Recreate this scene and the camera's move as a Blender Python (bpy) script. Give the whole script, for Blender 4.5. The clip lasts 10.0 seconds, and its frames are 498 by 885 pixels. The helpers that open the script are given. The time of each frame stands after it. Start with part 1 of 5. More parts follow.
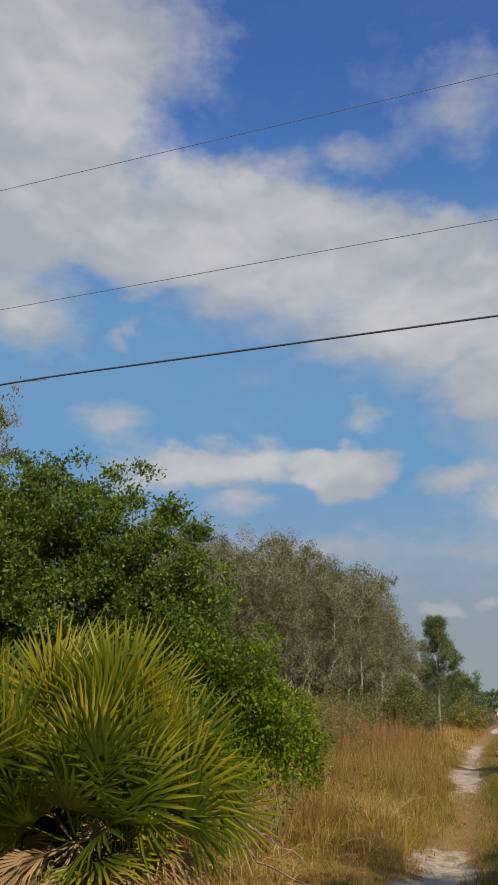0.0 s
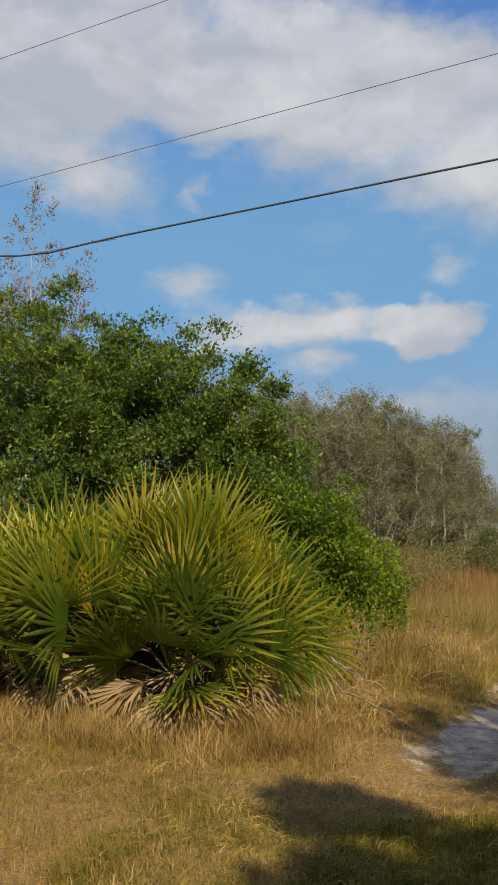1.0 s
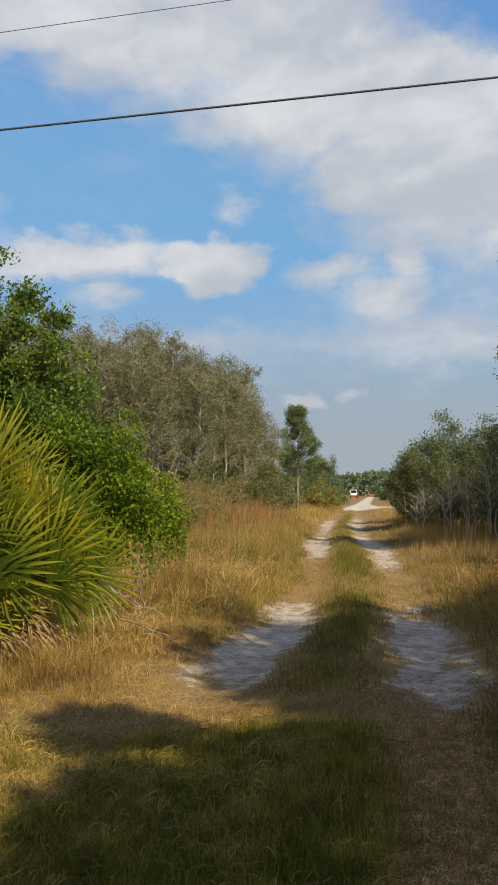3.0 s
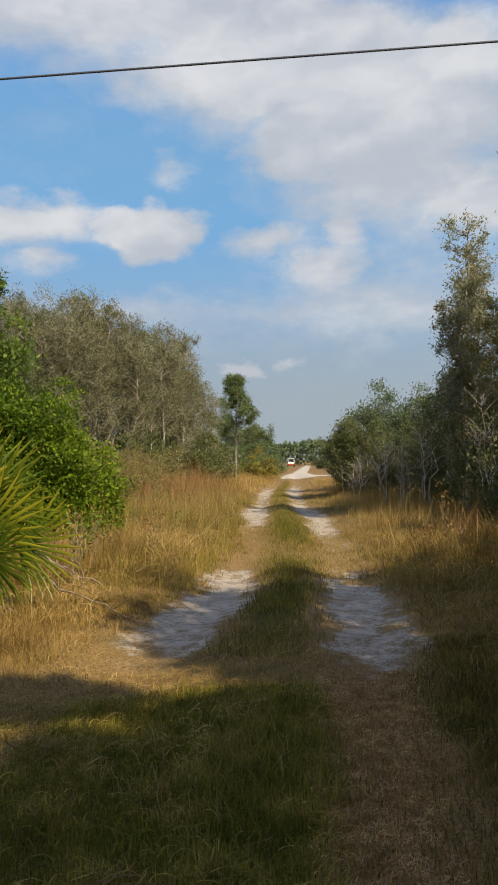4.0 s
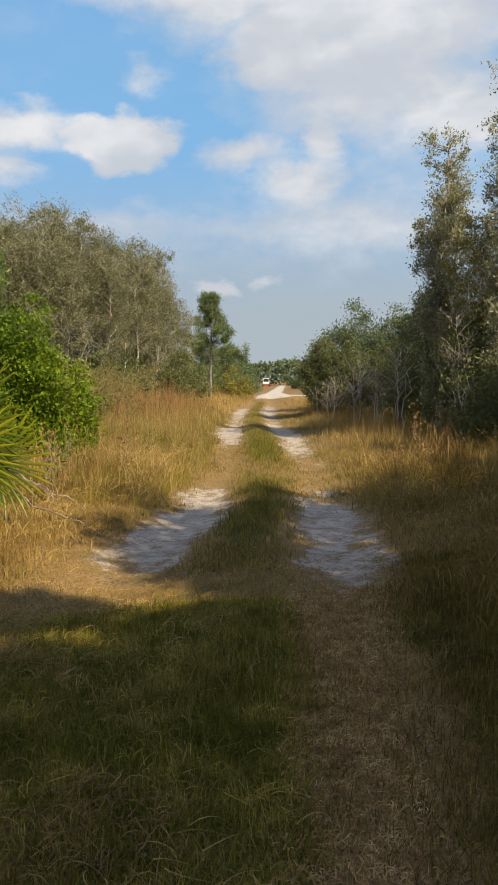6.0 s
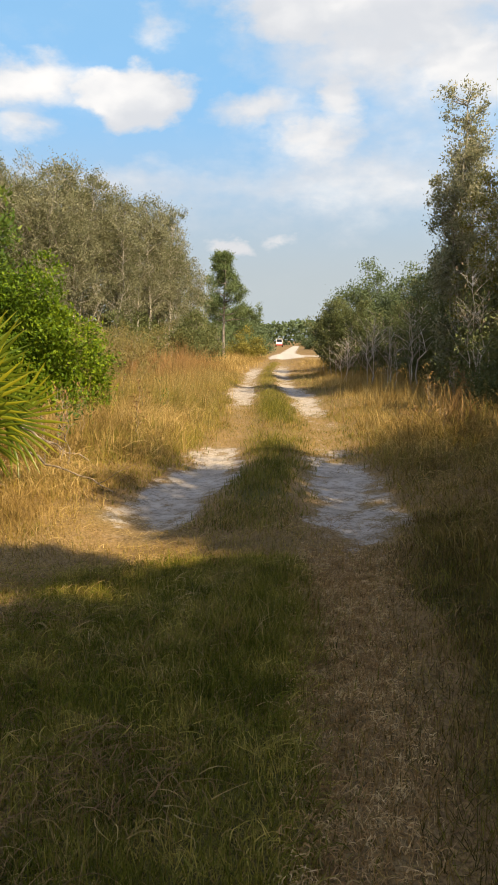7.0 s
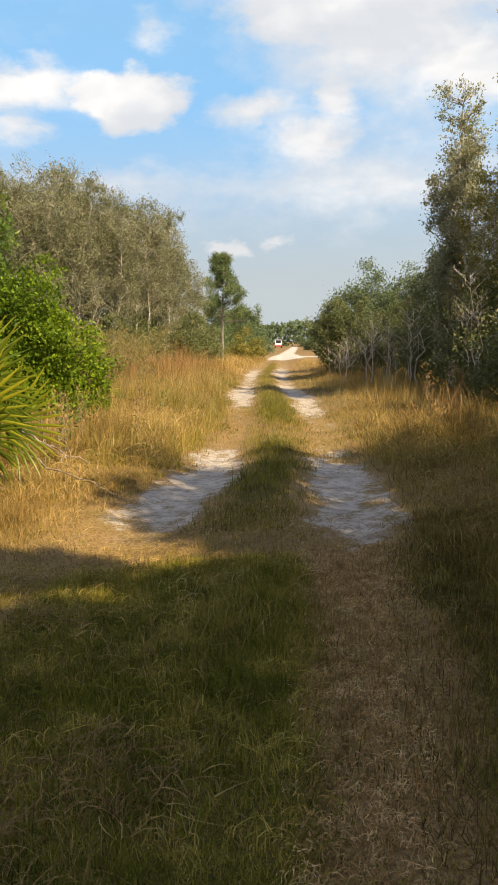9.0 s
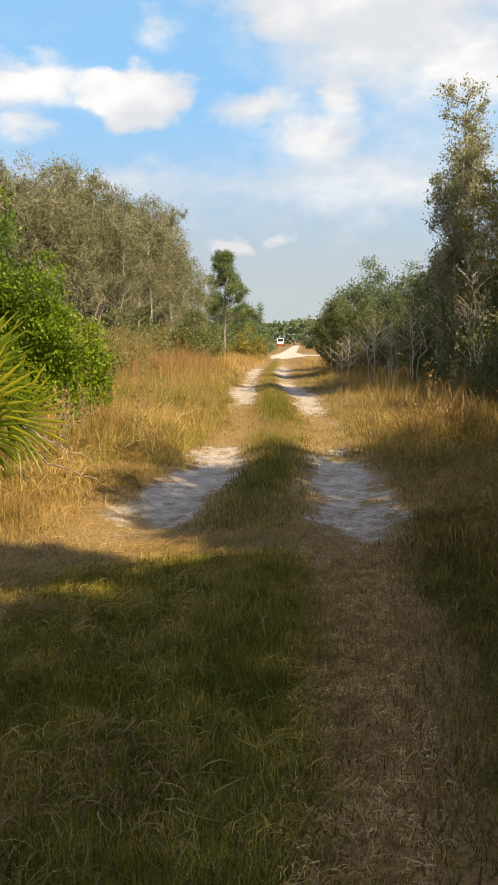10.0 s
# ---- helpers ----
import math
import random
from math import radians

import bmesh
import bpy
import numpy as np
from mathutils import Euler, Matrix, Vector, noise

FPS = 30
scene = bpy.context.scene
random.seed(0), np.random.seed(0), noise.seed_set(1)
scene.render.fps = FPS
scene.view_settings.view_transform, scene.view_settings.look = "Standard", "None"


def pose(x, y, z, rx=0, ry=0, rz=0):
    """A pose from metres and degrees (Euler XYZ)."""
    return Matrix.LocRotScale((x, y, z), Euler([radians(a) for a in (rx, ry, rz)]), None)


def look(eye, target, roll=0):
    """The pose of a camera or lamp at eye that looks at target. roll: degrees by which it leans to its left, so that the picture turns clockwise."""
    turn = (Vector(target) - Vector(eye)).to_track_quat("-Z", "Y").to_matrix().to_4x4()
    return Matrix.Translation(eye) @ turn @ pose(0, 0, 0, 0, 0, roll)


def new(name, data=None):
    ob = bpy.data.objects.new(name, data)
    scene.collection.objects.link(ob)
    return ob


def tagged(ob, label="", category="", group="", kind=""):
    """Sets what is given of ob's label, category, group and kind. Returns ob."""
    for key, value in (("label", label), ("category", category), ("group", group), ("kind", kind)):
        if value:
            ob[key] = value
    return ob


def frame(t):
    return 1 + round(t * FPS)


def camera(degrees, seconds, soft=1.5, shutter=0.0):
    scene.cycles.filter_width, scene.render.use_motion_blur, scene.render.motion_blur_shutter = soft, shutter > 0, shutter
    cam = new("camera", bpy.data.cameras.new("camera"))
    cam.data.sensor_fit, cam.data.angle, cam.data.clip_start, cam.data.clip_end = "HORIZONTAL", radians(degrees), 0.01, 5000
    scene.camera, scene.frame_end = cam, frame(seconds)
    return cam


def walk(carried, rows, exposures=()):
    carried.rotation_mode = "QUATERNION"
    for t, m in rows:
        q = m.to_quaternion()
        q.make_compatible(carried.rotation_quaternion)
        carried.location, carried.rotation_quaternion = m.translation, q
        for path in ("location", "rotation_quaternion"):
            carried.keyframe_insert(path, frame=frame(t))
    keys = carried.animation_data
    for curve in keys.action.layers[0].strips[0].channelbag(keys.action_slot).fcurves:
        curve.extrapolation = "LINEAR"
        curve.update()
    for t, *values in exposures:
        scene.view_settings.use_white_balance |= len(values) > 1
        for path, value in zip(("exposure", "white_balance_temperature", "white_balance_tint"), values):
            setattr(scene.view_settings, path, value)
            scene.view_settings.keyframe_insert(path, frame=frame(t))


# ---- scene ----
cam = camera(34.2, 10.0, soft=1.8)
PATH = [
    (0, (-0.098, -0.073, 1.68), (-0.643, 1.751, 2.293), 1.6),
    (0.5, (-0.103, -0.015, 1.638), (-0.859, 1.785, 2.075), 1.8),
    (1, (-0.079, 0.026, 1.595), (-0.828, 1.86, 1.87), 0.7),
    (1.5, (-0.039, -0.074, 1.582), (-0.653, 1.824, 1.725), 0.6),
    (2, (-0.04, -0.024, 1.554), (-0.544, 1.904, 1.723), 1.0),
    (2.5, (-0.034, 0.01, 1.556), (-0.434, 1.964, 1.71), 0.5),
    (3, (-0.002, -0.006, 1.541), (-0.248, 1.975, 1.663), -0.3),
    (4.5, (-0.024, 0.028, 1.528), (-0.096, 2.027, 1.553), -0.7),
    (5, (-0.018, 0.084, 1.509), (-0.067, 2.084, 1.528), -0.8),
    (5.5, (-0.014, -0.002, 1.538), (-0.04, 1.997, 1.48), -0.3),
    (7, (-0.005, 0.023, 1.508), (-0.069, 2.006, 1.258), 0.1),
    (7.5, (-0.011, -0.003, 1.513), (-0.094, 1.98, 1.266), -0.4),
    (8, (-0.005, 0.018, 1.506), (-0.094, 2.001, 1.259), -0.5),
    (8.5, (0.01, 0.002, 1.515), (-0.054, 1.987, 1.282), -0.6),
    (9, (0.003, -0.008, 1.512), (-0.062, 1.976, 1.265), -0.6),
    (9.5, (-0.008, -0.005, 1.504), (-0.082, 1.978, 1.253), -0.4),
    (10, (0.0, 0.0, 1.5), (-0.068, 1.983, 1.249), -0.2),
]
walk(cam, [(t, look(eye, target, roll)) for t, eye, target, roll in PATH],
     exposures=[(0, 0.12, 7500, 10), (1, 0.34, 7500, 10), (2.5, 0.48, 7500, 10), (4.5, 0.5, 7500, 10), (5.5, 0.55, 7500, 10), (7, 1.0, 8250, 11), (10, 1.05, 8300, 11)])

# ---- world: blue sky with broken cumulus ----
SUN_AZ, SUN_EL = radians(142), radians(38)

BANK = [
    (-0.556, 0.757, 0.222, 0.094, 1.0), (-0.568, 0.625, 0.185, 0.073, 1.0),
    (-0.310, 0.605, 0.122, 0.054, 1.1), (-0.157, 0.553, 0.165, 0.059, 1.1),
    (0.001, 0.510, 0.139, 0.065, 1.0), (-0.306, 0.527, 0.205, 0.057, 1.0),
    (-0.488, 0.547, 0.154, 0.058, 0.9), (-0.580, 0.442, 0.078, 0.053, 0.8),
    (0.008, 0.695, 0.102, 0.064, 0.5), (-0.147, 0.651, 0.090, 0.031, 0.45),
    (-0.055, 0.428, 0.138, 0.060, 0.75), (0.013, 0.370, 0.076, 0.033, 1.0),
    (-0.140, 0.347, 0.036, 0.020, 0.5), (-0.70, 0.60, 0.13, 0.15, 0.8),
    (-0.63, 0.70, 0.15, 0.09, 0.6), (-0.68, 0.47, 0.10, 0.05, 0.6), (-0.60, 0.55, 0.12, 0.06, 0.5),
]
PUFF = [
    (-0.165, 0.279, 0.058, 0.036, 1.8), (-0.290, 0.285, 0.109, 0.029, 1.0),
    (-0.406, 0.273, 0.079, 0.029, 0.9), (-0.464, 0.327, 0.057, 0.031, 0.6),
    (-0.289, 0.241, 0.036, 0.017, 0.5), (0.052, 0.389, 0.049, 0.024, 1.2),
    (0.149, 0.383, 0.068, 0.033, 0.8), (0.121, 0.333, 0.185, 0.056, 0.7),
    (-0.023, 0.262, 0.056, 0.020, 0.6), (0.071, 0.275, 0.031, 0.029, 0.6),
    (0.046, 0.230, 0.049, 0.021, 0.7),
]
LOW = [
    (-0.058, 0.110, 0.030, 0.011, 1.3), (0.006, 0.117, 0.017, 0.007, 0.5),
    (-0.045, 0.464, 0.337, 0.051, 0.8), (0.247, 0.305, 0.078, 0.037, 0.7),
    (0.105, 0.192, 0.178, 0.033, 0.25), (-0.203, 0.191, 0.140, 0.027, 0.35),
    (-0.458, 0.436, 0.022, 0.031, 0.5), (-0.320, 0.236, 0.039, 0.026, 0.4),
    (-0.592, 0.526, 0.044, 0.026, 0.6), (0.16, 0.255, 0.26, 0.085, 0.36),
    (0.06, 0.165, 0.30, 0.055, 0.3), (-0.25, 0.175, 0.25, 0.035, 0.15), (0.2, 0.44, 0.2, 0.07, 0.7), (0.17, 0.385, 0.17, 0.05, 0.6),
]


class Nodes:
    """Short hand for building node trees."""

    def __init__(self, tree):
        self.tree = tree
        tree.nodes.clear()

    def add(self, kind, **values):
        node = self.tree.nodes.new(kind)
        for key, value in values.items():
            setattr(node, key, value)
        return node

    def link(self, a, b):
        self.tree.links.new(a, b)

    def put(self, socket, value):
        if isinstance(value, bpy.types.NodeSocket):
            self.link(value, socket)
        elif value is not None:
            socket.default_value = value

    def math(self, op, a, b=None, c=None, clamp=False):
        node = self.add("ShaderNodeMath", operation=op, use_clamp=clamp)
        for socket, value in zip(node.inputs, (a, b, c)):
            self.put(socket, value)
        return node.outputs[0]

    def vec(self, op, a, b=None):
        node = self.add("ShaderNodeVectorMath", operation=op)
        self.put(node.inputs[0], a)
        self.put(node.inputs[1], b)
        return node.outputs["Value"] if op in ("LENGTH", "DOT_PRODUCT") else node.outputs[0]

    def step(self, value, low, high):
        node = self.add("ShaderNodeMapRange", interpolation_type="SMOOTHSTEP")
        for name, v in (("Value", value), ("From Min", low), ("From Max", high)):
            self.put(node.inputs[name], v)
        return node.outputs[0]

    def noise(self, vector, scale, detail=4.0, rough=0.55, out="Fac"):
        node = self.add("ShaderNodeTexNoise")
        self.put(node.inputs["Vector"], vector)
        node.inputs["Scale"].default_value = scale
        node.inputs["Detail"].default_value = detail
        node.inputs["Roughness"].default_value = rough
        return node.outputs[out]

    def mix(self, fac, a, b):
        node = self.add("ShaderNodeMix", data_type="RGBA")
        self.put(node.inputs[0], fac)
        for socket, v in ((node.inputs[6], a), (node.inputs[7], b)):
            self.put(socket, (*v, 1) if isinstance(v, tuple) and len(v) == 3 else v)
        return node.outputs[2]


def make_world():
    world = bpy.data.worlds.new("sky")
    scene.world = world
    world.use_nodes = True
    n = Nodes(world.node_tree)
    sky = n.add("ShaderNodeTexSky", sky_type="NISHITA", sun_disc=False)
    sky.sun_elevation, sky.sun_rotation = SUN_EL, SUN_AZ
    sky.air_density, sky.dust_density, sky.ozone_density = 1.0, 0.6, 2.5
    way = n.add("ShaderNodeTexCoord").outputs["Generated"]
    split = n.add("ShaderNodeSeparateXYZ")
    n.link(way, split.inputs[0])
    az = n.math("ARCTAN2", split.outputs[0], split.outputs[1])
    el = n.math("ARCSINE", split.outputs[2])
    flat = n.add("ShaderNodeCombineXYZ")
    n.link(az, flat.inputs[0])
    n.link(el, flat.inputs[1])
    flat = flat.outputs[0]
    stretched = n.vec("MULTIPLY", flat, (1.0, 1.7, 1.0))
    warp = n.noise(stretched, 9.0, 5.0, 0.6, "Color")
    warp = n.vec("MULTIPLY", n.vec("SUBTRACT", warp, (0.5, 0.5, 0.5)), (0.11, 0.065, 0.0))
    fine = n.noise(stretched, 34.0, 5.0, 0.6, "Color")
    fine = n.vec("MULTIPLY", n.vec("SUBTRACT", fine, (0.5, 0.5, 0.5)), (0.03, 0.02, 0.0))
    spot = n.vec("ADD", n.vec("ADD", flat, warp), fine)

    def heap(clouds):
        best = None
        for u, v, w, h, strength in clouds:
            d = n.vec("MULTIPLY", n.vec("SUBTRACT", spot, (u, v, 0.0)), (1 / w, 1 / h, 0.0))
            near = n.math("SUBTRACT", 1.2, n.vec("LENGTH", d), clamp=True)
            near = n.math("MULTIPLY", near, strength)
            best = near if best is None else n.math("ADD", best, near)
        return best

    known = n.math("ADD", n.math("ADD", heap(BANK), heap(PUFF)), heap(LOW))
    known = n.math("ADD", known, n.math("MULTIPLY", n.math("SUBTRACT", n.noise(stretched, 16.0, 6.0, 0.62), 0.62), 0.7))
    # unseen clouds outside the sky described above, their cover set for fill light
    off = n.math("MAXIMUM", n.math("SUBTRACT", n.math("ABSOLUTE", n.math("ADD", az, 0.2)), 0.5), n.math("SUBTRACT", el, 0.85))
    wild = n.math("MULTIPLY", n.math("SUBTRACT", n.noise(stretched, 3.2, 5.0, 0.55), 0.41), 3.0)
    wild = n.math("MULTIPLY", wild, n.step(off, 0.0, 0.12))
    thin = n.math("MULTIPLY", n.math("SUBTRACT", n.noise(stretched, 5.5, 6.0, 0.62), 0.55), 0.9)
    thick = n.math("MAXIMUM", n.math("MAXIMUM", known, wild), thin)
    cover = n.math("MULTIPLY", n.step(thick, -0.15, 0.8), 0.92)
    # lit tops and greyer undersides
    grain = n.noise(n.vec("ADD", n.vec("ADD", stretched, warp), (3.0, 1.0, 0.0)), 3.6, 4.0, 0.55)
    lower = n.noise(n.vec("ADD", n.vec("ADD", stretched, warp), (3.0, 1.035, 0.0)), 3.6, 4.0, 0.55)
    relief = n.math("MULTIPLY", n.math("SUBTRACT", grain, lower), 1.6)
    bright = n.step(n.math("ADD", n.math("ADD", n.math("MULTIPLY", grain, 0.8), relief), n.math("MULTIPLY", n.step(thick, 0.3, 1.1), 0.12)), 0.25, 0.85)
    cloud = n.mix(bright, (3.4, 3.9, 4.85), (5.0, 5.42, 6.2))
    # clouds brightened and warmed towards the sun, added fill light for the shade
    sunward = n.vec("DOT_PRODUCT", way, (math.sin(SUN_AZ) * math.cos(SUN_EL), math.cos(SUN_AZ) * math.cos(SUN_EL), math.sin(SUN_EL)))
    warm = n.mix(n.step(sunward, -0.2, 1.0), (1.0, 1.0, 1.0), (1.72, 1.42, 1.03))
    cloud = n.vec("MULTIPLY", cloud, warm)
    deep = n.vec("MULTIPLY", sky.outputs[0], (0.24, 0.84, 1.75))
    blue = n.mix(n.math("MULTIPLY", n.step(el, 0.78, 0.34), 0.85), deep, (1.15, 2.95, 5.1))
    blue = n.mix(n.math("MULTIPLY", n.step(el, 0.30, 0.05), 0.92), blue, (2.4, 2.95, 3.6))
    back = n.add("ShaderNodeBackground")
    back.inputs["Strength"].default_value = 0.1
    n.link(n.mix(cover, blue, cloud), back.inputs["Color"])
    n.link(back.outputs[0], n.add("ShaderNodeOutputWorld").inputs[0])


make_world()
sun = new("sun", bpy.data.lights.new("sun", "SUN"))
sun.data.energy, sun.data.angle, sun.data.color = 4.7, radians(0.8), (1.0, 0.90, 0.74)
sun.matrix_world = look((0, 0, 0), (-math.sin(SUN_AZ) * math.cos(SUN_EL), -math.cos(SUN_AZ) * math.cos(SUN_EL), -math.sin(SUN_EL)))


# ---- materials ----
def material(name):
    m = bpy.data.materials.new(name)
    m.use_nodes = True
    return m, Nodes(m.node_tree)


def finish(n, shader):
    n.link(shader, n.add("ShaderNodeOutputMaterial").inputs[0])


def principled(n, color, rough=0.6, bump=None, metal=0.0, spec=0.4):
    p = n.add("ShaderNodeBsdfPrincipled")
    n.put(p.inputs["Base Color"], (*color, 1) if isinstance(color, tuple) and len(color) == 3 else color)
    n.put(p.inputs["Roughness"], rough)
    p.inputs["Metallic"].default_value = metal
    p.inputs["Specular IOR Level"].default_value = spec
    if bump is not None:
        b = n.add("ShaderNodeBump")
        b.inputs["Strength"].default_value = bump[1]
        b.inputs["Distance"].default_value = bump[2]
        n.link(bump[0], b.inputs["Height"])
        n.link(b.outputs[0], p.inputs["Normal"])
    return p.outputs[0]


def leaf_material(name, colors, rough=0.5, through_share=0.3, patch=0.6, spec=0.35, drifts=1.0, tip=None):
    """Leaves: each one has a tone of its own among the colours, and the tone drifts over the crown."""
    m, n = material(name)
    island = n.add("ShaderNodeNewGeometry").outputs["Random Per Island"]
    place = n.add("ShaderNodeTexCoord").outputs["Object"]
    drift = n.noise(place, patch, 3.0)
    tone = n.math("ADD", n.math("MULTIPLY", island, 0.6), n.math("MULTIPLY", n.math("SUBTRACT", drift, 0.2 + 0.1 * drifts), drifts), clamp=True)
    ramp = n.add("ShaderNodeValToRGB")
    n.link(tone, ramp.inputs[0])
    elements = ramp.color_ramp.elements
    for _ in range(len(colors) - 2):
        elements.new(0.5)
    for k, c in enumerate(colors):
        elements[k].position = k / (len(colors) - 1)
        elements[k].color = (*c, 1)
    tone = ramp.outputs[0]
    if tip:
        far = n.math("ADD", n.vec("LENGTH", place), n.math("MULTIPLY", n.math("SUBTRACT", n.add("ShaderNodeObjectInfo").outputs["Random"], 0.5), 0.7))
        tone = n.mix(n.math("MULTIPLY", n.step(far, 1.1, 1.6), 0.42), tone, tip)
    body = principled(n, tone, rough, spec=spec)
    glow = n.add("ShaderNodeBsdfTranslucent")
    n.link(n.mix(0.3, tone, (0.30, 0.30, 0.04)), glow.inputs[0])
    both = n.add("ShaderNodeMixShader")
    both.inputs[0].default_value = through_share
    n.link(body, both.inputs[1])
    n.link(glow.outputs[0], both.inputs[2])
    finish(n, both.outputs[0])
    return m


def bark_material(name, dark, light, scale=9.0):
    m, n = material(name)
    place = n.add("ShaderNodeTexCoord").outputs["Object"]
    long = n.vec("MULTIPLY", place, (1.0, 1.0, 0.25))
    fac = n.noise(long, scale, 6.0, 0.65)
    big = n.noise(place, 1.7, 2.0)
    fac2 = n.step(n.math("ADD", fac, n.math("MULTIPLY", n.math("SUBTRACT", big, 0.5), 0.6)), 0.35, 0.65)
    finish(n, principled(n, n.mix(fac2, dark, light), 0.85, (fac, 0.7, 0.02), spec=0.2))
    return m


def ground_material():
    m, n = material("ground")
    place = n.add("ShaderNodeTexCoord").outputs["Object"]
    mask = n.add("ShaderNodeAttribute", attribute_name="sand").outputs["Fac"]
    lush_shade = n.add("ShaderNodeAttribute", attribute_name="lush_shade").outputs["Fac"]
    fine, mid, big = n.noise(place, 42.0, 6.0, 0.7), n.noise(place, 6.0, 5.0, 0.6), n.noise(place, 0.8, 3.0)
    straw = n.mix(n.step(fine, 0.3, 0.7), (0.10, 0.060, 0.024), (0.32, 0.20, 0.080))
    straw = n.mix(n.math("MULTIPLY", n.step(big, 0.45, 0.7), 0.5), straw, (0.11, 0.10, 0.038))
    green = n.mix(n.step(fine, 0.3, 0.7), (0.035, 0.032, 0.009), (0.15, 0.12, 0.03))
    turf = n.mix(n.step(n.math("ADD", lush_shade, n.math("MULTIPLY", n.math("SUBTRACT", mid, 0.5), 0.9)), 0.35, 0.7), straw, green)
    worn = n.add("ShaderNodeAttribute", attribute_name="worn").outputs["Fac"]
    turf = n.mix(n.math("MULTIPLY", worn, 0.8), turf, n.mix(n.step(fine, 0.3, 0.7), (0.105, 0.070, 0.030), (0.36, 0.250, 0.110)))
    litter = n.step(n.noise(place, 11.0, 9.0, 0.8), 0.47, 0.60)
    lumps = n.noise(place, 3.1, 4.0, 0.6)
    sand = n.mix(mid, (0.31, 0.265, 0.205), (0.54, 0.475, 0.385))
    sand = n.mix(n.math("MULTIPLY", n.step(lumps, 0.42, 0.66), 0.45), sand, (0.215, 0.175, 0.125))
    sand = n.mix(n.math("MULTIPLY", litter, 0.7), sand, (0.15, 0.12, 0.075))
    graded = n.add("ShaderNodeAttribute", attribute_name="graded").outputs["Fac"]
    sand = n.mix(graded, sand, n.mix(mid, (0.37, 0.34, 0.285), (0.50, 0.46, 0.395)))
    edge = n.math("ADD", mask, n.math("MULTIPLY", n.math("SUBTRACT", n.math("ADD", mid, fine), 1.0), 1.25))
    edge = n.math("ADD", edge, n.math("MULTIPLY", n.math("SUBTRACT", lumps, 0.5), 0.7))
    color = n.mix(n.step(edge, 0.30, 0.74), turf, sand)
    height = n.math("ADD", n.math("ADD", n.math("MULTIPLY", fine, 0.35), mid), n.math("MULTIPLY", lumps, 2.6))
    finish(n, principled(n, color, 0.95, (height, 0.8, 0.010), spec=0.15))
    return m


def plain(name, color, rough=0.5, metal=0.0, grain=0.25):
    m, n = material(name)
    place = n.add("ShaderNodeTexCoord").outputs["Object"]
    f = n.noise(place, 14.0, 4.0)
    dark = tuple(c * (1 - grain) for c in color)
    finish(n, principled(n, n.mix(f, dark, color), rough, None, metal))
    return m


MAT_GROUND = ground_material()
MAT_OAK = leaf_material("oak_leaf", [(0.026, 0.062, 0.016), (0.078, 0.142, 0.026), (0.245, 0.31, 0.055)], 0.5, 0.38, 0.6, 0.18)
MAT_BUSH = leaf_material("shrub_leaf", [(0.030, 0.072, 0.009), (0.105, 0.185, 0.015), (0.31, 0.39, 0.030)], 0.5, 0.42, 0.6, 0.18)
MAT_WOOD_LEAF = leaf_material("dry_wood_leaf", [(0.074, 0.083, 0.044), (0.170, 0.174, 0.098), (0.325, 0.317, 0.205)], 0.75, 0.32, 0.8, 0.2, 1.6)
MAT_DARK_LEAF = leaf_material("shade_leaf", [(0.052, 0.072, 0.027), (0.105, 0.125, 0.050), (0.20, 0.195, 0.088)], 0.65, 0.25, 0.6, 0.15)
MAT_TALL_LEAF = leaf_material("tall_tree_leaf", [(0.13, 0.150, 0.085), (0.26, 0.265, 0.165), (0.44, 0.42, 0.29)], 0.65, 0.42, 0.9, 0.18, 1.4)
# green leaf, greyed and lightened: distance haze is put into its colour
MAT_HAZED_LEAF = leaf_material("hazed_far_leaf", [(0.062, 0.094, 0.054), (0.108, 0.152, 0.080), (0.175, 0.22, 0.115)], 0.7, 0.3, 0.6, 0.15)
MAT_PINK_LEAF = leaf_material("withered_leaf", [(0.15, 0.105, 0.075), (0.24, 0.17, 0.13), (0.30, 0.22, 0.17)], 0.8, 0.25)
MAT_NEEDLE = leaf_material("pine_needle", [(0.055, 0.090, 0.038), (0.105, 0.150, 0.060), (0.175, 0.215, 0.092)], 0.6, 0.15, 0.6, 0.2)
MAT_FROND = leaf_material("palmetto_leaf", [(0.017, 0.043, 0.006), (0.058, 0.100, 0.010), (0.215, 0.235, 0.018)], 0.36, 0.32, 1.6, 0.35, 1.5, (0.50, 0.42, 0.03))
MAT_FROND_GOLD = leaf_material("yellowing_palmetto_leaf", [(0.16, 0.16, 0.018), (0.34, 0.27, 0.026), (0.48, 0.31, 0.04)], 0.42, 0.36)
MAT_FROND_DEAD = leaf_material("dead_palmetto_leaf", [(0.15, 0.10, 0.05), (0.32, 0.225, 0.12), (0.52, 0.41, 0.26)], 0.8, 0.2)
MAT_STRAW = leaf_material("dry_grass", [(0.125, 0.076, 0.022), (0.32, 0.207, 0.068), (0.56, 0.405, 0.165)], 0.7, 0.3, 1.5, 0.2, 2.0)
MAT_STRAW_GREEN = leaf_material("half_green_grass", [(0.075, 0.078, 0.014), (0.19, 0.165, 0.028), (0.37, 0.28, 0.06)], 0.65, 0.3, 0.9, 0.2, 1.5)
MAT_TURF = leaf_material("green_turf", [(0.036, 0.046, 0.006), (0.165, 0.162, 0.020), (0.54, 0.40, 0.105)], 0.75, 0.3, 4.5, 0.06, 2.0)
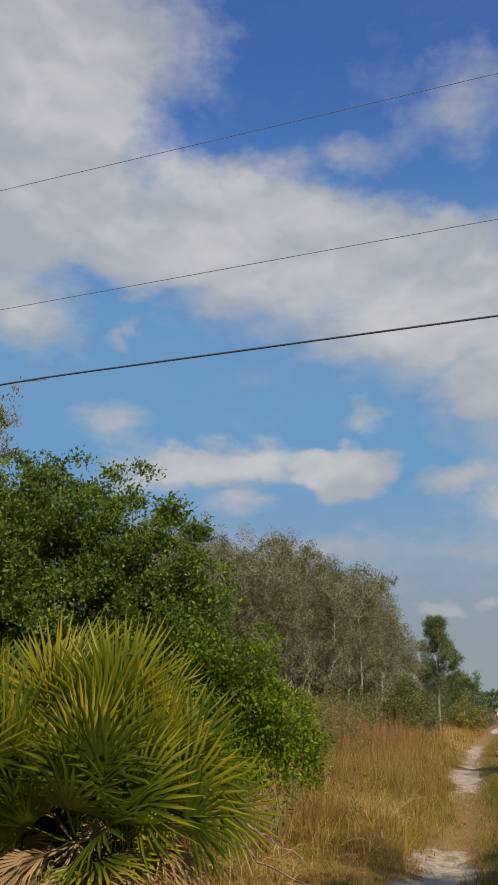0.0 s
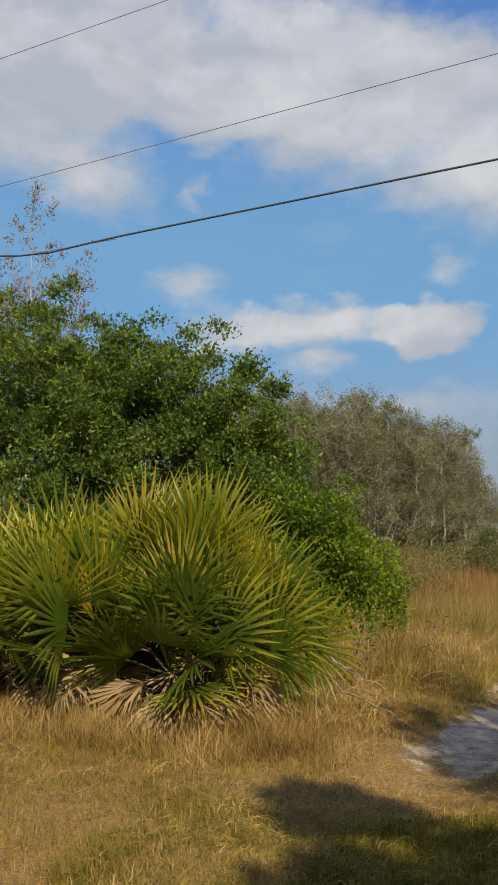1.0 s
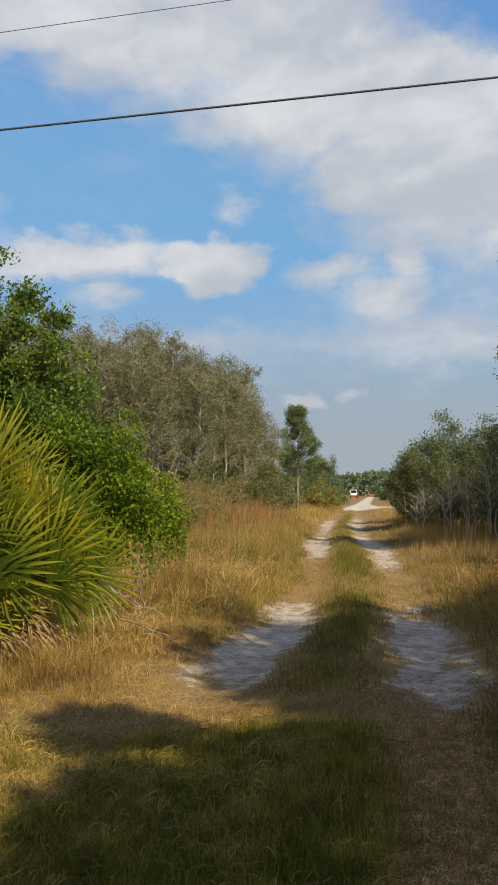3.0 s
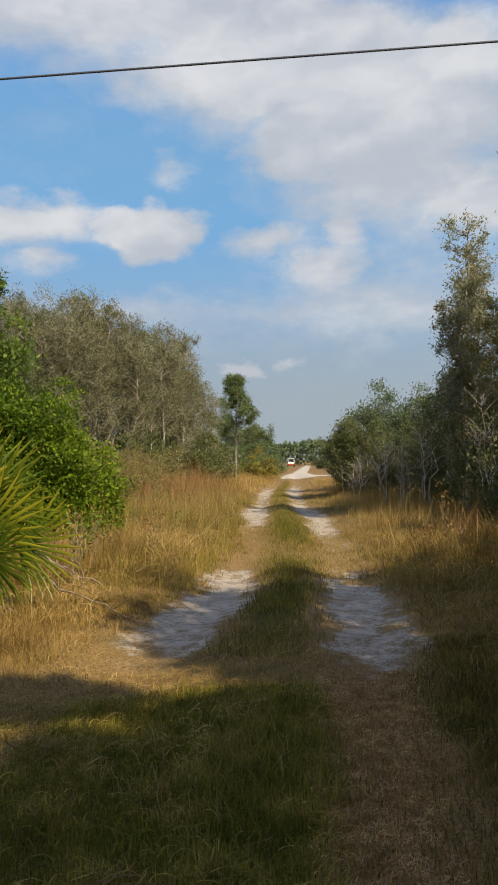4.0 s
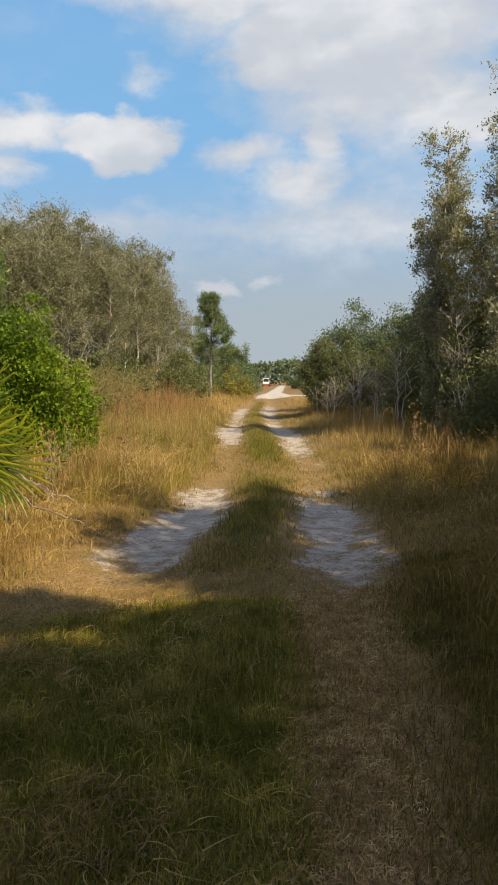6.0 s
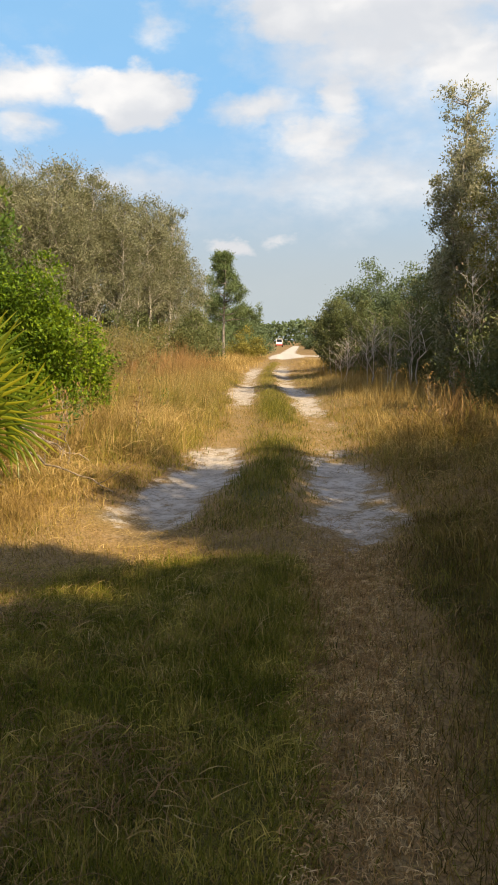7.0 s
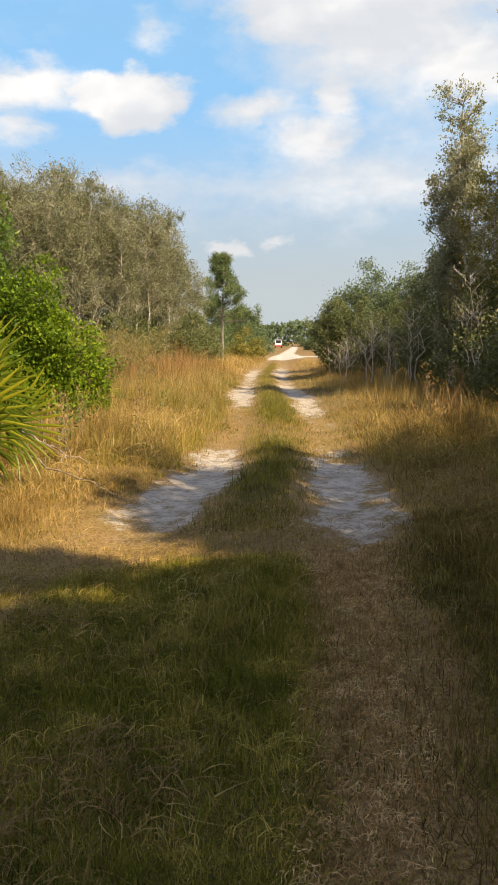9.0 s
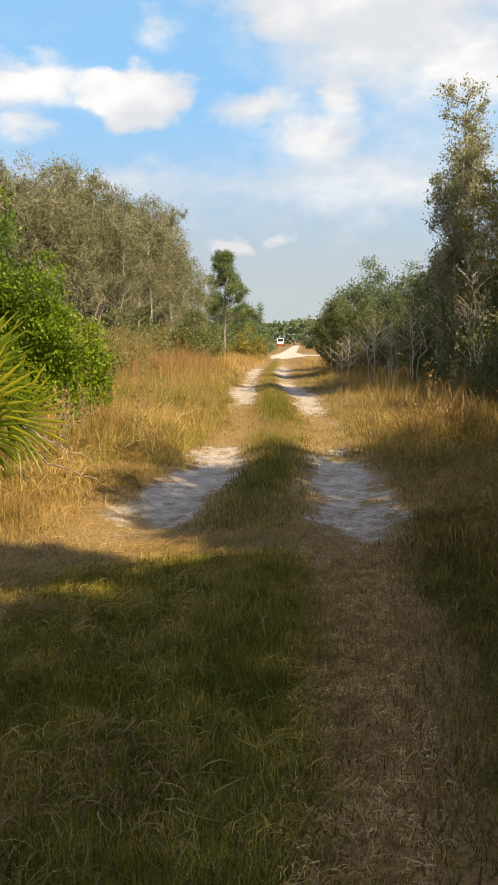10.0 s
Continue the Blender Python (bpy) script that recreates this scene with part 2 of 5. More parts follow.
MAT_THATCH = leaf_material("thatch", [(0.070, 0.042, 0.011), (0.235, 0.152, 0.036), (0.47, 0.335, 0.105)], 0.85, 0.2, 4.0, 0.06, 1.7)
MAT_WORN = leaf_material("worn_straw", [(0.115, 0.065, 0.026), (0.40, 0.232, 0.092), (0.72, 0.51, 0.25)], 0.9, 0.15, 8.0, 0.05, 1.7)
# brown verge grass, its tones darkened further for the shade on it
MAT_VERGE_SHADE = leaf_material("shade_darkened_verge_grass", [(0.034, 0.026, 0.008), (0.120, 0.086, 0.023), (0.30, 0.20, 0.062)], 0.75, 0.2, 1.4, 0.08, 1.6)
MAT_TAWNY = leaf_material("tawny_grass", [(0.075, 0.047, 0.014), (0.24, 0.156, 0.048), (0.50, 0.345, 0.130)], 0.75, 0.25, 1.5, 0.1, 1.9)
MAT_GREEN_GRASS = leaf_material("fresh_grass", [(0.030, 0.038, 0.007), (0.108, 0.112, 0.018), (0.29, 0.25, 0.050)], 0.6, 0.35, 2.5, 0.12, 1.6)
MAT_OLIVE_LEAF = leaf_material("olive_tree_leaf", [(0.11, 0.105, 0.022), (0.22, 0.195, 0.045), (0.38, 0.32, 0.09)], 0.65, 0.36, 0.9, 0.18, 1.2)
MAT_BRUSH = leaf_material("olive_brush_leaf", [(0.10, 0.088, 0.030), (0.21, 0.175, 0.062), (0.34, 0.28, 0.12)], 0.7, 0.3, 0.5, 0.15)
MAT_LITTER = leaf_material("dark_litter", [(0.05, 0.034, 0.02), (0.10, 0.070, 0.04), (0.20, 0.15, 0.09)], 0.85, 0.05, 1.5, 0.1)
MAT_RUST = leaf_material("rust_fern", [(0.12, 0.060, 0.022), (0.23, 0.125, 0.045), (0.34, 0.21, 0.085)], 0.75, 0.2)
MAT_BARK = bark_material("grey_bark", (0.10, 0.085, 0.065), (0.26, 0.23, 0.19))
MAT_PALM_STEM = bark_material("palm_stem", (0.045, 0.032, 0.02), (0.15, 0.11, 0.07), 18.0)
MAT_BLEACHED = bark_material("bleached_bark", (0.38, 0.33, 0.27), (0.68, 0.62, 0.53), 6.0)
MAT_PALE_BARK = bark_material("pale_bark", (0.16, 0.14, 0.105), (0.46, 0.42, 0.34), 5.0)
MAT_DEADWOOD = bark_material("dead_wood", (0.13, 0.10, 0.065), (0.36, 0.29, 0.21), 14.0)
MAT_CABLE = plain("black_cable", (0.045, 0.055, 0.075), 0.55)
MAT_WIRE = plain("weathered_wire", (0.17, 0.18, 0.20), 0.5, 0.3)
MAT_WHITE = plain("white_paint", (0.78, 0.78, 0.76), 0.4, 0.0, 0.08)
MAT_RED = plain("red_paint", (0.50, 0.05, 0.03), 0.4, 0.0, 0.15)
MAT_RUBBER = plain("rubber", (0.02, 0.02, 0.02), 0.8)
MAT_GLASS = plain("dark_glass", (0.03, 0.035, 0.04), 0.08)
MAT_FLOWER = plain("yellow_petal", (0.75, 0.50, 0.03), 0.6)


# ---- mesh helpers ----
def mesh_of(name, verts, faces, mat):
    """A mesh out of an array of points and an array of faces that all have as many corners."""
    verts, faces = np.asarray(verts, np.float32), np.asarray(faces, np.int32)
    me = bpy.data.meshes.new(name)
    count, corners = faces.shape
    me.vertices.add(len(verts))
    me.vertices.foreach_set("co", verts.ravel())
    me.loops.add(count * corners)
    me.loops.foreach_set("vertex_index", faces.ravel())
    me.polygons.add(count)
    me.polygons.foreach_set("loop_start", np.arange(0, count * corners, corners, dtype=np.int32))
    me.update(calc_edges=True)
    me.materials.append(mat)
    return me


def joined(pieces):
    """Points and faces of several pieces as one."""
    verts, faces, base = [], [], 0
    for v, f in pieces:
        verts.append(v)
        faces.append(np.asarray(f) + base)
        base += len(v)
    return np.concatenate(verts), np.concatenate(faces)


def thing(name, x, y, z=0.0, turn=0.0, label="", category="", group="", kind=""):
    ob = new(name)
    ob.empty_display_size = 0.2
    ob.matrix_basis = pose(x, y, z, 0, 0, turn)
    return tagged(ob, label, category, group, kind)


def part(name, me, parent, label="", m=None):
    ob = new(name, me)
    ob.parent = parent
    if m is not None:
        ob.matrix_basis = m
    return tagged(ob, label)


def unit(v):
    return v / (np.linalg.norm(v, axis=-1, keepdims=True) + 1e-9)


def tube(points, radii, sides=6):
    """A round, tapering stem along points."""
    points, radii = np.asarray(points, float), np.asarray(radii, float)
    ahead = unit(np.gradient(points, axis=0))
    ref = np.where(np.abs(ahead[:, 2:3]) > 0.9, [[1.0, 0, 0]], [[0, 0, 1.0]])
    a = unit(np.cross(ahead, ref))
    b = np.cross(ahead, a)
    ang = np.linspace(0, 2 * np.pi, sides, endpoint=False)
    ring = points[:, None] + radii[:, None, None] * (np.cos(ang)[None, :, None] * a[:, None] + np.sin(ang)[None, :, None] * b[:, None])
    k, j = np.meshgrid(np.arange(len(points) - 1), np.arange(sides), indexing="ij")
    nxt = (j + 1) % sides
    faces = np.stack([k * sides + j, k * sides + nxt, (k + 1) * sides + nxt, (k + 1) * sides + j], -1).reshape(-1, 4)
    return ring.reshape(-1, 3), faces


def crooked(a, b, rng, bend=0.08, count=6):
    """A line from a to b that wavers like a branch."""
    a, b = np.asarray(a, float), np.asarray(b, float)
    s = np.linspace(0, 1, count)[:, None]
    off = rng.normal(0, bend * np.linalg.norm(b - a), (count, 3)) * np.sin(np.pi * s)
    return a + (b - a) * s + off


def leaves(points, outward, length, width, rng, droop=0.0, small=False):
    """One folded, pointed leaf at each point; three-cornered where leaves stay small and far."""
    count = len(points)
    way = unit(outward * 0.55 + rng.normal(0, 0.6, (count, 3)) + [0, 0, 0.12 - droop])
    side = unit(np.cross(way, unit(rng.normal(0, 1, (count, 3)) + [0, 0, 1.2])))
    up = np.cross(side, way)
    size = rng.uniform(0.6, 1.35, (count, 1))
    ln, wd = length * size, width * size
    if small:
        v = np.stack([points + side * wd, points + way * ln + up * wd * 0.4, points - side * wd], 1)
        return v.reshape(-1, 3), np.arange(count * 3).reshape(-1, 3)
    mid = points + way * ln * 0.5
    v = np.stack([points, mid + side * wd + up * wd * 0.35, points + way * ln, mid - side * wd + up * wd * 0.35], 1)
    return v.reshape(-1, 3), np.arange(count * 4).reshape(-1, 4)


def crown(lobes, clusters, per, spread, rng, floor=0.05, hollow=0.5, bough=0.42, rear=0.16):
    """Places for leaves, with their outward ways, and the hearts of their clusters: lobes of (centre, radii) carry
    boughs, and these carry the clusters. The side turned away from the camera is thinned to fit its view."""
    centres = np.array([c for c, _ in lobes], float)
    radii = np.array([r for _, r in lobes], float)
    share = radii.prod(1) ** (2 / 3)
    boughs = max(12, clusters // 9)
    pick = rng.choice(len(lobes), boughs * 3, p=share / share.sum())
    way = unit(rng.normal(0, 1, (boughs * 3, 3)))
    seen = (way[:, 1] < 0.3) | (rng.random(boughs * 3) < rear)
    pick, way = pick[seen][:boughs], way[seen][:boughs]
    boughs = len(way)
    far = 1 - hollow * rng.random((boughs, 1)) ** 1.6
    far = far * (1 + 0.12 * rng.normal(0, 1, (boughs, 1)).clip(-1.5, 2.4))
    hubs = centres[pick] + way * radii[pick] * far
    own = rng.integers(0, boughs, clusters)
    out = unit(way[own] * 0.7 + rng.normal(0, 0.75, (clusters, 3)) + [0, 0, 0.35])
    size = bough * rng.uniform(0.55, 1.25, boughs)[own][:, None]
    hearts = hubs[own] + out * size * [1, 1, 0.75] * rng.uniform(0.6, 1.0, (clusters, 1))
    keep = hearts[:, 2] > floor
    hearts, out = hearts[keep], out[keep]
    which = np.repeat(np.arange(len(hearts)), per)
    points = hearts[which] + rng.normal(0, spread, (len(which), 3)) * [1, 1, 0.8]
    keep = points[:, 2] > floor * 0.5
    return points[keep], unit(out[which][keep] + rng.normal(0, 0.3, (keep.sum(), 3))), hearts


def limbs(trunk_top, lobes, hearts, rng, radius=0.07, twigs=60, sides=5):
    """Boughs from the trunk into the lobes, and twigs from there to some of the clusters."""
    pieces = []
    centres = np.array([c for c, _ in lobes], float)
    for c in centres:
        line = crooked(trunk_top, c, rng, 0.07)
        pieces.append(tube(line, np.linspace(radius, radius * 0.35, len(line)), sides))
    for h in hearts[rng.choice(len(hearts), min(twigs, len(hearts)), replace=False)]:
        c = centres[np.argmin(np.linalg.norm(centres - h, axis=1))]
        line = crooked(c * 0.75 + np.asarray(trunk_top) * 0.25, h, rng, 0.08, 5)
        pieces.append(tube(line, np.linspace(radius * 0.4, radius * 0.08, len(line)), 4))
    return joined(pieces)


def own_seed(x, y):
    return np.random.default_rng(int(abs(x) * 1000) * 7 + int(abs(y) * 100) * 3)


def broadleaf(name, x, y, lobes, rng, leaf_mat, bark, label, category="tree", clusters=900, per=28, spread=0.10,
              leaf=(0.095, 0.024), trunk=0.14, group="", stems=1, twigs=60, hollow=0.5, droop=0.0, bough=0.42, small=False):
    """A leafy tree or shrub: stems, boughs and a crown in lobes round its foot."""
    rng = own_seed(x, y)
    ob = thing(name, x, y, 0, 0, label, category, group)
    points, outward, hearts = crown(lobes, clusters, per, spread, rng, hollow=hollow, bough=bough)
    low = min(c[2] for c, _ in lobes)
    part("crown", mesh_of("crown", *leaves(points, outward, leaf[0], leaf[1], rng, droop, small), leaf_mat), ob)
    top = np.array([rng.normal(0, 0.15), rng.normal(0, 0.15), max(0.4, low * 0.9)])
    for k in range(stems):
        foot = np.array([rng.normal(0, 0.12 * (stems > 1) * 3), rng.normal(0, 0.1 * (stems > 1) * 3), -0.08])
        aim = top + [rng.normal(0, 0.3 * (stems > 1)), rng.normal(0, 0.3 * (stems > 1)), 0]
        line = crooked(foot, aim, rng, 0.04, 7)
        part("trunk", mesh_of("trunk", *tube(line, np.linspace(trunk, trunk * 0.55, 7), 8), bark), ob)
    part("branchwork", mesh_of("branchwork", *limbs(top, lobes, hearts, rng, trunk * 0.5, twigs), bark), ob)
    return ob


def slender(name, x, y, height, width, rng, leaf_mat, bark, label, count=7000, stems=3, leaf=(0.085, 0.022), group="",
            low=0.25, lean=0.0, twigs=70, foot_spread=0.35, category="tree", stem=0.012):
    """A slim tree with several pale upright stems and fine, loose foliage on rising twigs."""
    rng = own_seed(x, y)
    ob = thing(name, x, y, 0, 0, label, category, group)
    tips, ways, wood = [], [], []
    for k in range(stems):
        h = height * (1.0 if k == 0 else rng.uniform(0.7, 0.97))
        foot = np.array([rng.normal(0, foot_spread), rng.normal(0, foot_spread), -0.08])
        top = np.array([foot[0] * 1.6 + rng.normal(lean, width * 0.25), foot[1] * 1.6 + rng.normal(0, width * 0.25), h])
        line = crooked(foot, top, rng, 0.025, 9)
        r0 = stem * h * rng.uniform(0.7, 1.1)
        part("trunk", mesh_of("trunk", *tube(line, np.linspace(r0, r0 * 0.12, 9), 6), bark), ob)
        for _ in range(twigs // stems):
            s = rng.uniform(low, 0.99) ** 0.85
            k0 = min(int(s * 8), 7)
            start = line[k0] + (line[k0 + 1] - line[k0]) * (s * 8 - k0)
            ang = rng.uniform(0, 2 * np.pi)
            reach = width * (0.25 + 0.85 * np.sin(np.pi * min(0.95, (s - low) / (1 - low) * 0.75 + 0.22))) * rng.uniform(0.45, 1.1)
            end = start + np.array([np.cos(ang) * reach, np.sin(ang) * reach, reach * rng.uniform(0.5, 1.4)])
            branch = crooked(start, end, rng, 0.06, 5)
            wood.append(tube(branch, np.linspace(r0 * 0.28, r0 * 0.05, 5), 4))
            tips.append(branch[1:])
            ways.append(np.repeat(unit(end - start)[None], 4, 0))
    tips, ways = np.concatenate(tips), np.concatenate(ways)
    pick = rng.integers(0, len(tips), count)
    points = tips[pick] + rng.normal(0, 0.05 * height ** 0.5, (count, 3))
    tagged(part("branchwork", mesh_of("branchwork", *joined(wood), bark), ob), kind="stuff")
    part("crown", mesh_of("crown", *leaves(points, ways[pick], leaf[0], leaf[1], rng, 0.0, True), leaf_mat), ob)
    return ob


def clumpy_tree(name, x, y, height, width, leaf_mat, bark, label, stems=3, boughs=24, twigs=5, per=26, leaf=(0.10, 0.018), clump=0.10,
                low=0.35, column=False, stem=0.006, group="", foot_spread=0.35, lean=0.0, category="tree"):
    """A slim tree with upright stems; boughs rise from them, twigs fan out of the boughs, and each twig ends in a small clump of leaves."""
    rng = own_seed(x, y)
    ob = thing(name, x, y, 0, 0, label, category, group)
    ends, ways, wood = [], [], []
    for k in range(stems):
        h = height * (1.0 if k == 0 else rng.uniform(0.72, 0.97))
        foot = np.array([rng.normal(0, foot_spread), rng.normal(0, foot_spread), -0.08])
        top = np.array([foot[0] * (0.4 if column else 1.5) + rng.normal(lean, width * 0.22), foot[1] * 1.4 + rng.normal(0, width * 0.2), h])
        line = crooked(foot, top, rng, 0.02, 9)
        r0 = stem * h * rng.uniform(0.75, 1.15)
        part("trunk", mesh_of("trunk", *tube(line, np.linspace(r0, r0 * 0.15, 9), 6), bark), ob)
        for _ in range(boughs):
            s = low + (0.995 - low) * rng.random() ** 0.8
            k0 = min(int(s * 8), 7)
            start = line[k0] + (line[k0 + 1] - line[k0]) * (s * 8 - k0)
            ang = rng.uniform(0, 2 * np.pi)
            rise = (s - low) / (1 - low)
            full = 0.85 if column else 0.30 + 0.75 * np.sin(np.pi * (0.12 + 0.80 * rise))
            reach = width * full * rng.uniform(0.4, 1.1)
            end = start + np.array([np.cos(ang) * reach, np.sin(ang) * reach, reach * rng.uniform(0.3, 1.5) * (0.45 if column else 1.0)])
            bough = crooked(start, end, rng, 0.06, 5)
            wood.append(tube(bough, np.linspace(r0 * 0.30, r0 * 0.07, 5), 4))
            for _ in range(twigs):
                q = bough[rng.integers(2, 5)]
                out = unit(unit(end - start) + rng.normal(0, 0.65, 3) + [0, 0, 0.25])
                tip = q + out * rng.uniform(0.15, 0.5) * width ** 0.5 * 0.8
                wood.append(tube(np.stack([q, tip]), [r0 * 0.09, r0 * 0.04], 3))
                ends.append(tip)
                ways.append(out)
    ends, ways = np.array(ends), np.array(ways)
    pick = np.repeat(np.arange(len(ends)), rng.integers(max(1, per // 3), int(per * 1.7), len(ends)))
    points = ends[pick] + rng.normal(0, clump, (len(pick), 3)) * rng.uniform(0.5, 1.3, len(ends))[pick][:, None]
    tagged(part("branchwork", mesh_of("branchwork", *joined(wood), bark), ob), kind="stuff")
    part("crown", mesh_of("crown", *leaves(points, ways[pick], leaf[0], leaf[1], rng, 0.0, True), leaf_mat), ob)
    return ob


def blades(x, y, z, height, width, rng, lean=0.35, cheap=False):
    """Grass blades: a bent, tapering strip of three triangles from foot to tip, or one triangle where they are tiny or far."""
    count = len(x)
    foot = np.stack([x, y, z], 1)
    ang = rng.uniform(0, 2 * np.pi, count)
    tilt = np.abs(rng.normal(0, lean, count)).clip(0, 1.45)
    if lean > 3:
        tilt = rng.uniform(1.45, 1.58, count)
    way = np.stack([np.cos(ang) * np.sin(tilt), np.sin(ang) * np.sin(tilt), np.cos(tilt)], 1)
    height = np.broadcast_to(height, count)[:, None]
    turn = rng.uniform(0, 2 * np.pi, count)
    side = np.stack([np.cos(turn), np.sin(turn), 0 * turn], 1) * np.broadcast_to(width, count)[:, None]
    if cheap:
        v = np.stack([foot - side, foot + side, foot + way * height], 1).reshape(-1, 3)
        return v, np.arange(count * 3).reshape(-1, 3)
    bent = unit(way + np.stack([np.cos(ang), np.sin(ang), -0.4 * np.ones(count)], 1) * rng.uniform(0.1, 0.9, (count, 1)))
    mid = foot + way * height * 0.55
    tip = mid + bent * height * 0.45
    v = np.stack([foot - side, foot + side, mid - side * 0.8, mid + side * 0.8, tip], 1).reshape(-1, 3)
    k = np.arange(count)[:, None] * 5
    f = np.stack([k + [0, 1, 3], k + [0, 3, 2], k + [2, 3, 4]], 1).reshape(-1, 3)
    return v, f


def curls(x, y, z, length, width, rng):
    """Dry stalks that rise a little, bow over and lie down again: a curved strip of four quads each."""
    count = len(x)
    ang, bend = rng.uniform(0, 2 * np.pi, count), rng.normal(0, 1.3, count)
    rise = rng.uniform(0.1, 0.55, count)
    length, width = np.broadcast_to(length, count), np.broadcast_to(width, count)
    rows = []
    for s in np.linspace(0, 1, 5):
        turn = ang + bend * s * 0.6
        mid = np.stack([x + np.cos(turn) * length * s, y + np.sin(turn) * length * s, z + length * rise * 4 * s * (1 - s) * 0.6 + 0.012], 1)
        side = np.stack([-np.sin(turn), np.cos(turn), 0.5 + 0 * turn], 1) * (width * (1 - 0.7 * s))[:, None]
        rows += [mid - side, mid + side]
    v = np.stack(rows, 1).reshape(-1, 3)
    k = np.arange(count)[:, None] * 10
    f = np.stack([k + [2 * i, 2 * i + 1, 2 * i + 3, 2 * i + 2] for i in range(4)], 1).reshape(-1, 4)
    return v, f


def lattice(x, y, seed=0):
    """Smooth value noise of unit cell, 0 to 1."""
    xi, yi = np.floor(x).astype(int), np.floor(y).astype(int)
    fx, fy = x - xi, y - yi
    fx, fy = fx * fx * (3 - 2 * fx), fy * fy * (3 - 2 * fy)

    def at(i, j):
        h = np.sin(i * 127.1 + j * 311.7 + seed * 74.7) * 43758.5453
        return h - np.floor(h)

    return (at(xi, yi) * (1 - fx) + at(xi + 1, yi) * fx) * (1 - fy) + (at(xi, yi + 1) * (1 - fx) + at(xi + 1, yi + 1) * fx) * fy


def fbm(x, y, seed=0):
    return 0.55 * lattice(x, y, seed) + 0.3 * lattice(2.1 * x + 7, 2.1 * y, seed + 1) + 0.15 * lattice(4.3 * x, 4.3 * y + 3, seed + 2)


def box(v, a, b, soft):
    rise = np.clip((v - a) / soft + 0.5, 0, 1)
    fall = np.clip((b - v) / soft + 0.5, 0, 1)
    return rise * rise * (3 - 2 * rise) * fall * fall * (3 - 2 * fall)


# ---- the ground: one sheet with two sandy wheel ruts ----
def road_middle(y):
    return 0.9 + np.clip(y - 80, 0, None) * 0.033


LANE_LEFT = ((2.0, 6.5, 7.2, 8.7, 10.9, 14.0, 19.0, 22.0, 28.0, 40.0, 60.0), (-1.3, -1.18, -1.10, -0.88, -0.73, -0.64, -0.78, -0.90, -1.00, -1.05, -0.5))
LANE_RIGHT = ((2.0, 4.0, 6.2, 8.7, 10.9, 14.0, 18.0, 22.0, 25.0, 28.0, 37.0, 60.0), (0.28, 0.45, 0.66, 0.70, 0.78, 0.86, 0.84, 0.70, 0.56, 0.42, 0.26, 0.7))
BARE_LEFT = ((5.6, 6.4, 7.0, 9.5, 10.8, 11.8, 14.0, 17.0, 19.5, 21.0, 26.0, 29.0, 33.0, 36.0, 38.0, 43.0, 47.0, 58.0), (0.0, 0.42, 0.85, 1.0, 0.80, 0.28, 0.08, 0.12, 0.5, 1.0, 1.0, 0.45, 0.6, 0.55, 0.9, 0.7, 0.1, 0.1))
BARE_RIGHT = ((5.0, 5.8, 6.6, 8.0, 10.0, 11.3, 13.5, 16.0, 17.5, 22.0, 27.0, 30.0, 34.0, 40.0, 46.0, 52.0, 58.0), (0.0, 0.38, 0.85, 1.0, 0.88, 0.36, 0.14, 0.36, 0.95, 1.0, 0.9, 0.5, 0.6, 1.0, 0.6, 0.1, 0.1))


def rut_masks(x, y):
    sway = 0.22 * (fbm(y * 0.9, 0 * y, 5) - 0.5)
    wide = 0.40 + 0.16 * (fbm(y * 0.7, 0 * y + 3, 6) - 0.5)
    left = np.exp(-np.abs((x - sway - np.interp(y, *LANE_LEFT)) / wide) ** 2.4)
    right = np.exp(-np.abs((x - sway - np.interp(y, *LANE_RIGHT)) / wide) ** 2.4)
    return left, right


def sand_of(x, y):
    rag = 0.9 * (fbm(x * 2.6, y * 1.3, 81) - 0.5) + 0.9 * (fbm(x * 7, y * 4, 83) - 0.5)
    left, right = rut_masks(x, y)
    end = y + 0.5 * (x + 1.0) + 0.8 * (fbm(x * 1.8, y * 0.6, 88) - 0.5)
    on_left, on_right = np.interp(end, *BARE_LEFT), np.interp(y + 0.9 * (fbm(x * 1.8, y * 0.6, 86) - 0.5), *BARE_RIGHT)
    mid = road_middle(y)
    far = box(y, 67, 88, 5) * box(x - mid, -1.45, 1.5, 0.8) + 0.9 * box(y, 86, 240, 8) * box(x - mid, -0.9, 0.9, 0.6)
    cross = box(y, 72, 76.5, 3) * box(x, 0.5, 40, 3)
    far = np.clip(far * (1 + 0.25 * (fbm(x * 0.9, y * 0.12, 90) - 0.5)), 0, 1)
    soft = np.maximum.reduce([left * on_left, right * on_right, far, cross])
    return np.clip(soft + rag * np.clip(soft * 3, 0, 1) * box(y, -1, 60, 4), 0, 1)


def near_lane(x, y):
    """The trampled wheel track at the shaded near end, widening from the eye to fit the camera's view."""
    rag = 0.16 * (fbm(x * 0 + 2, y * 1.4, 111) - 0.5)
    return box(x + rag, 0.02 + 0.032 * y, 0.29 + 0.088 * y, 0.08 + 0.05 * y) * box(y, 0.5, 5.7, 1.3)


def worn_of(x, y):
    left, right = rut_masks(x, y)
    side = 0.6 * box(x + 0.4 * (fbm(x * 0.8, y * 1.1, 112) - 0.5), -2.4, -1.35, 0.4) * box(y, 3.3, 6.6, 0.9)
    return np.maximum(np.maximum(near_lane(x, y), side), np.maximum(left, right) * box(y, 6.5, 60, 3) * (0.8 - 0.35 * box(y, 11, 18, 2)))


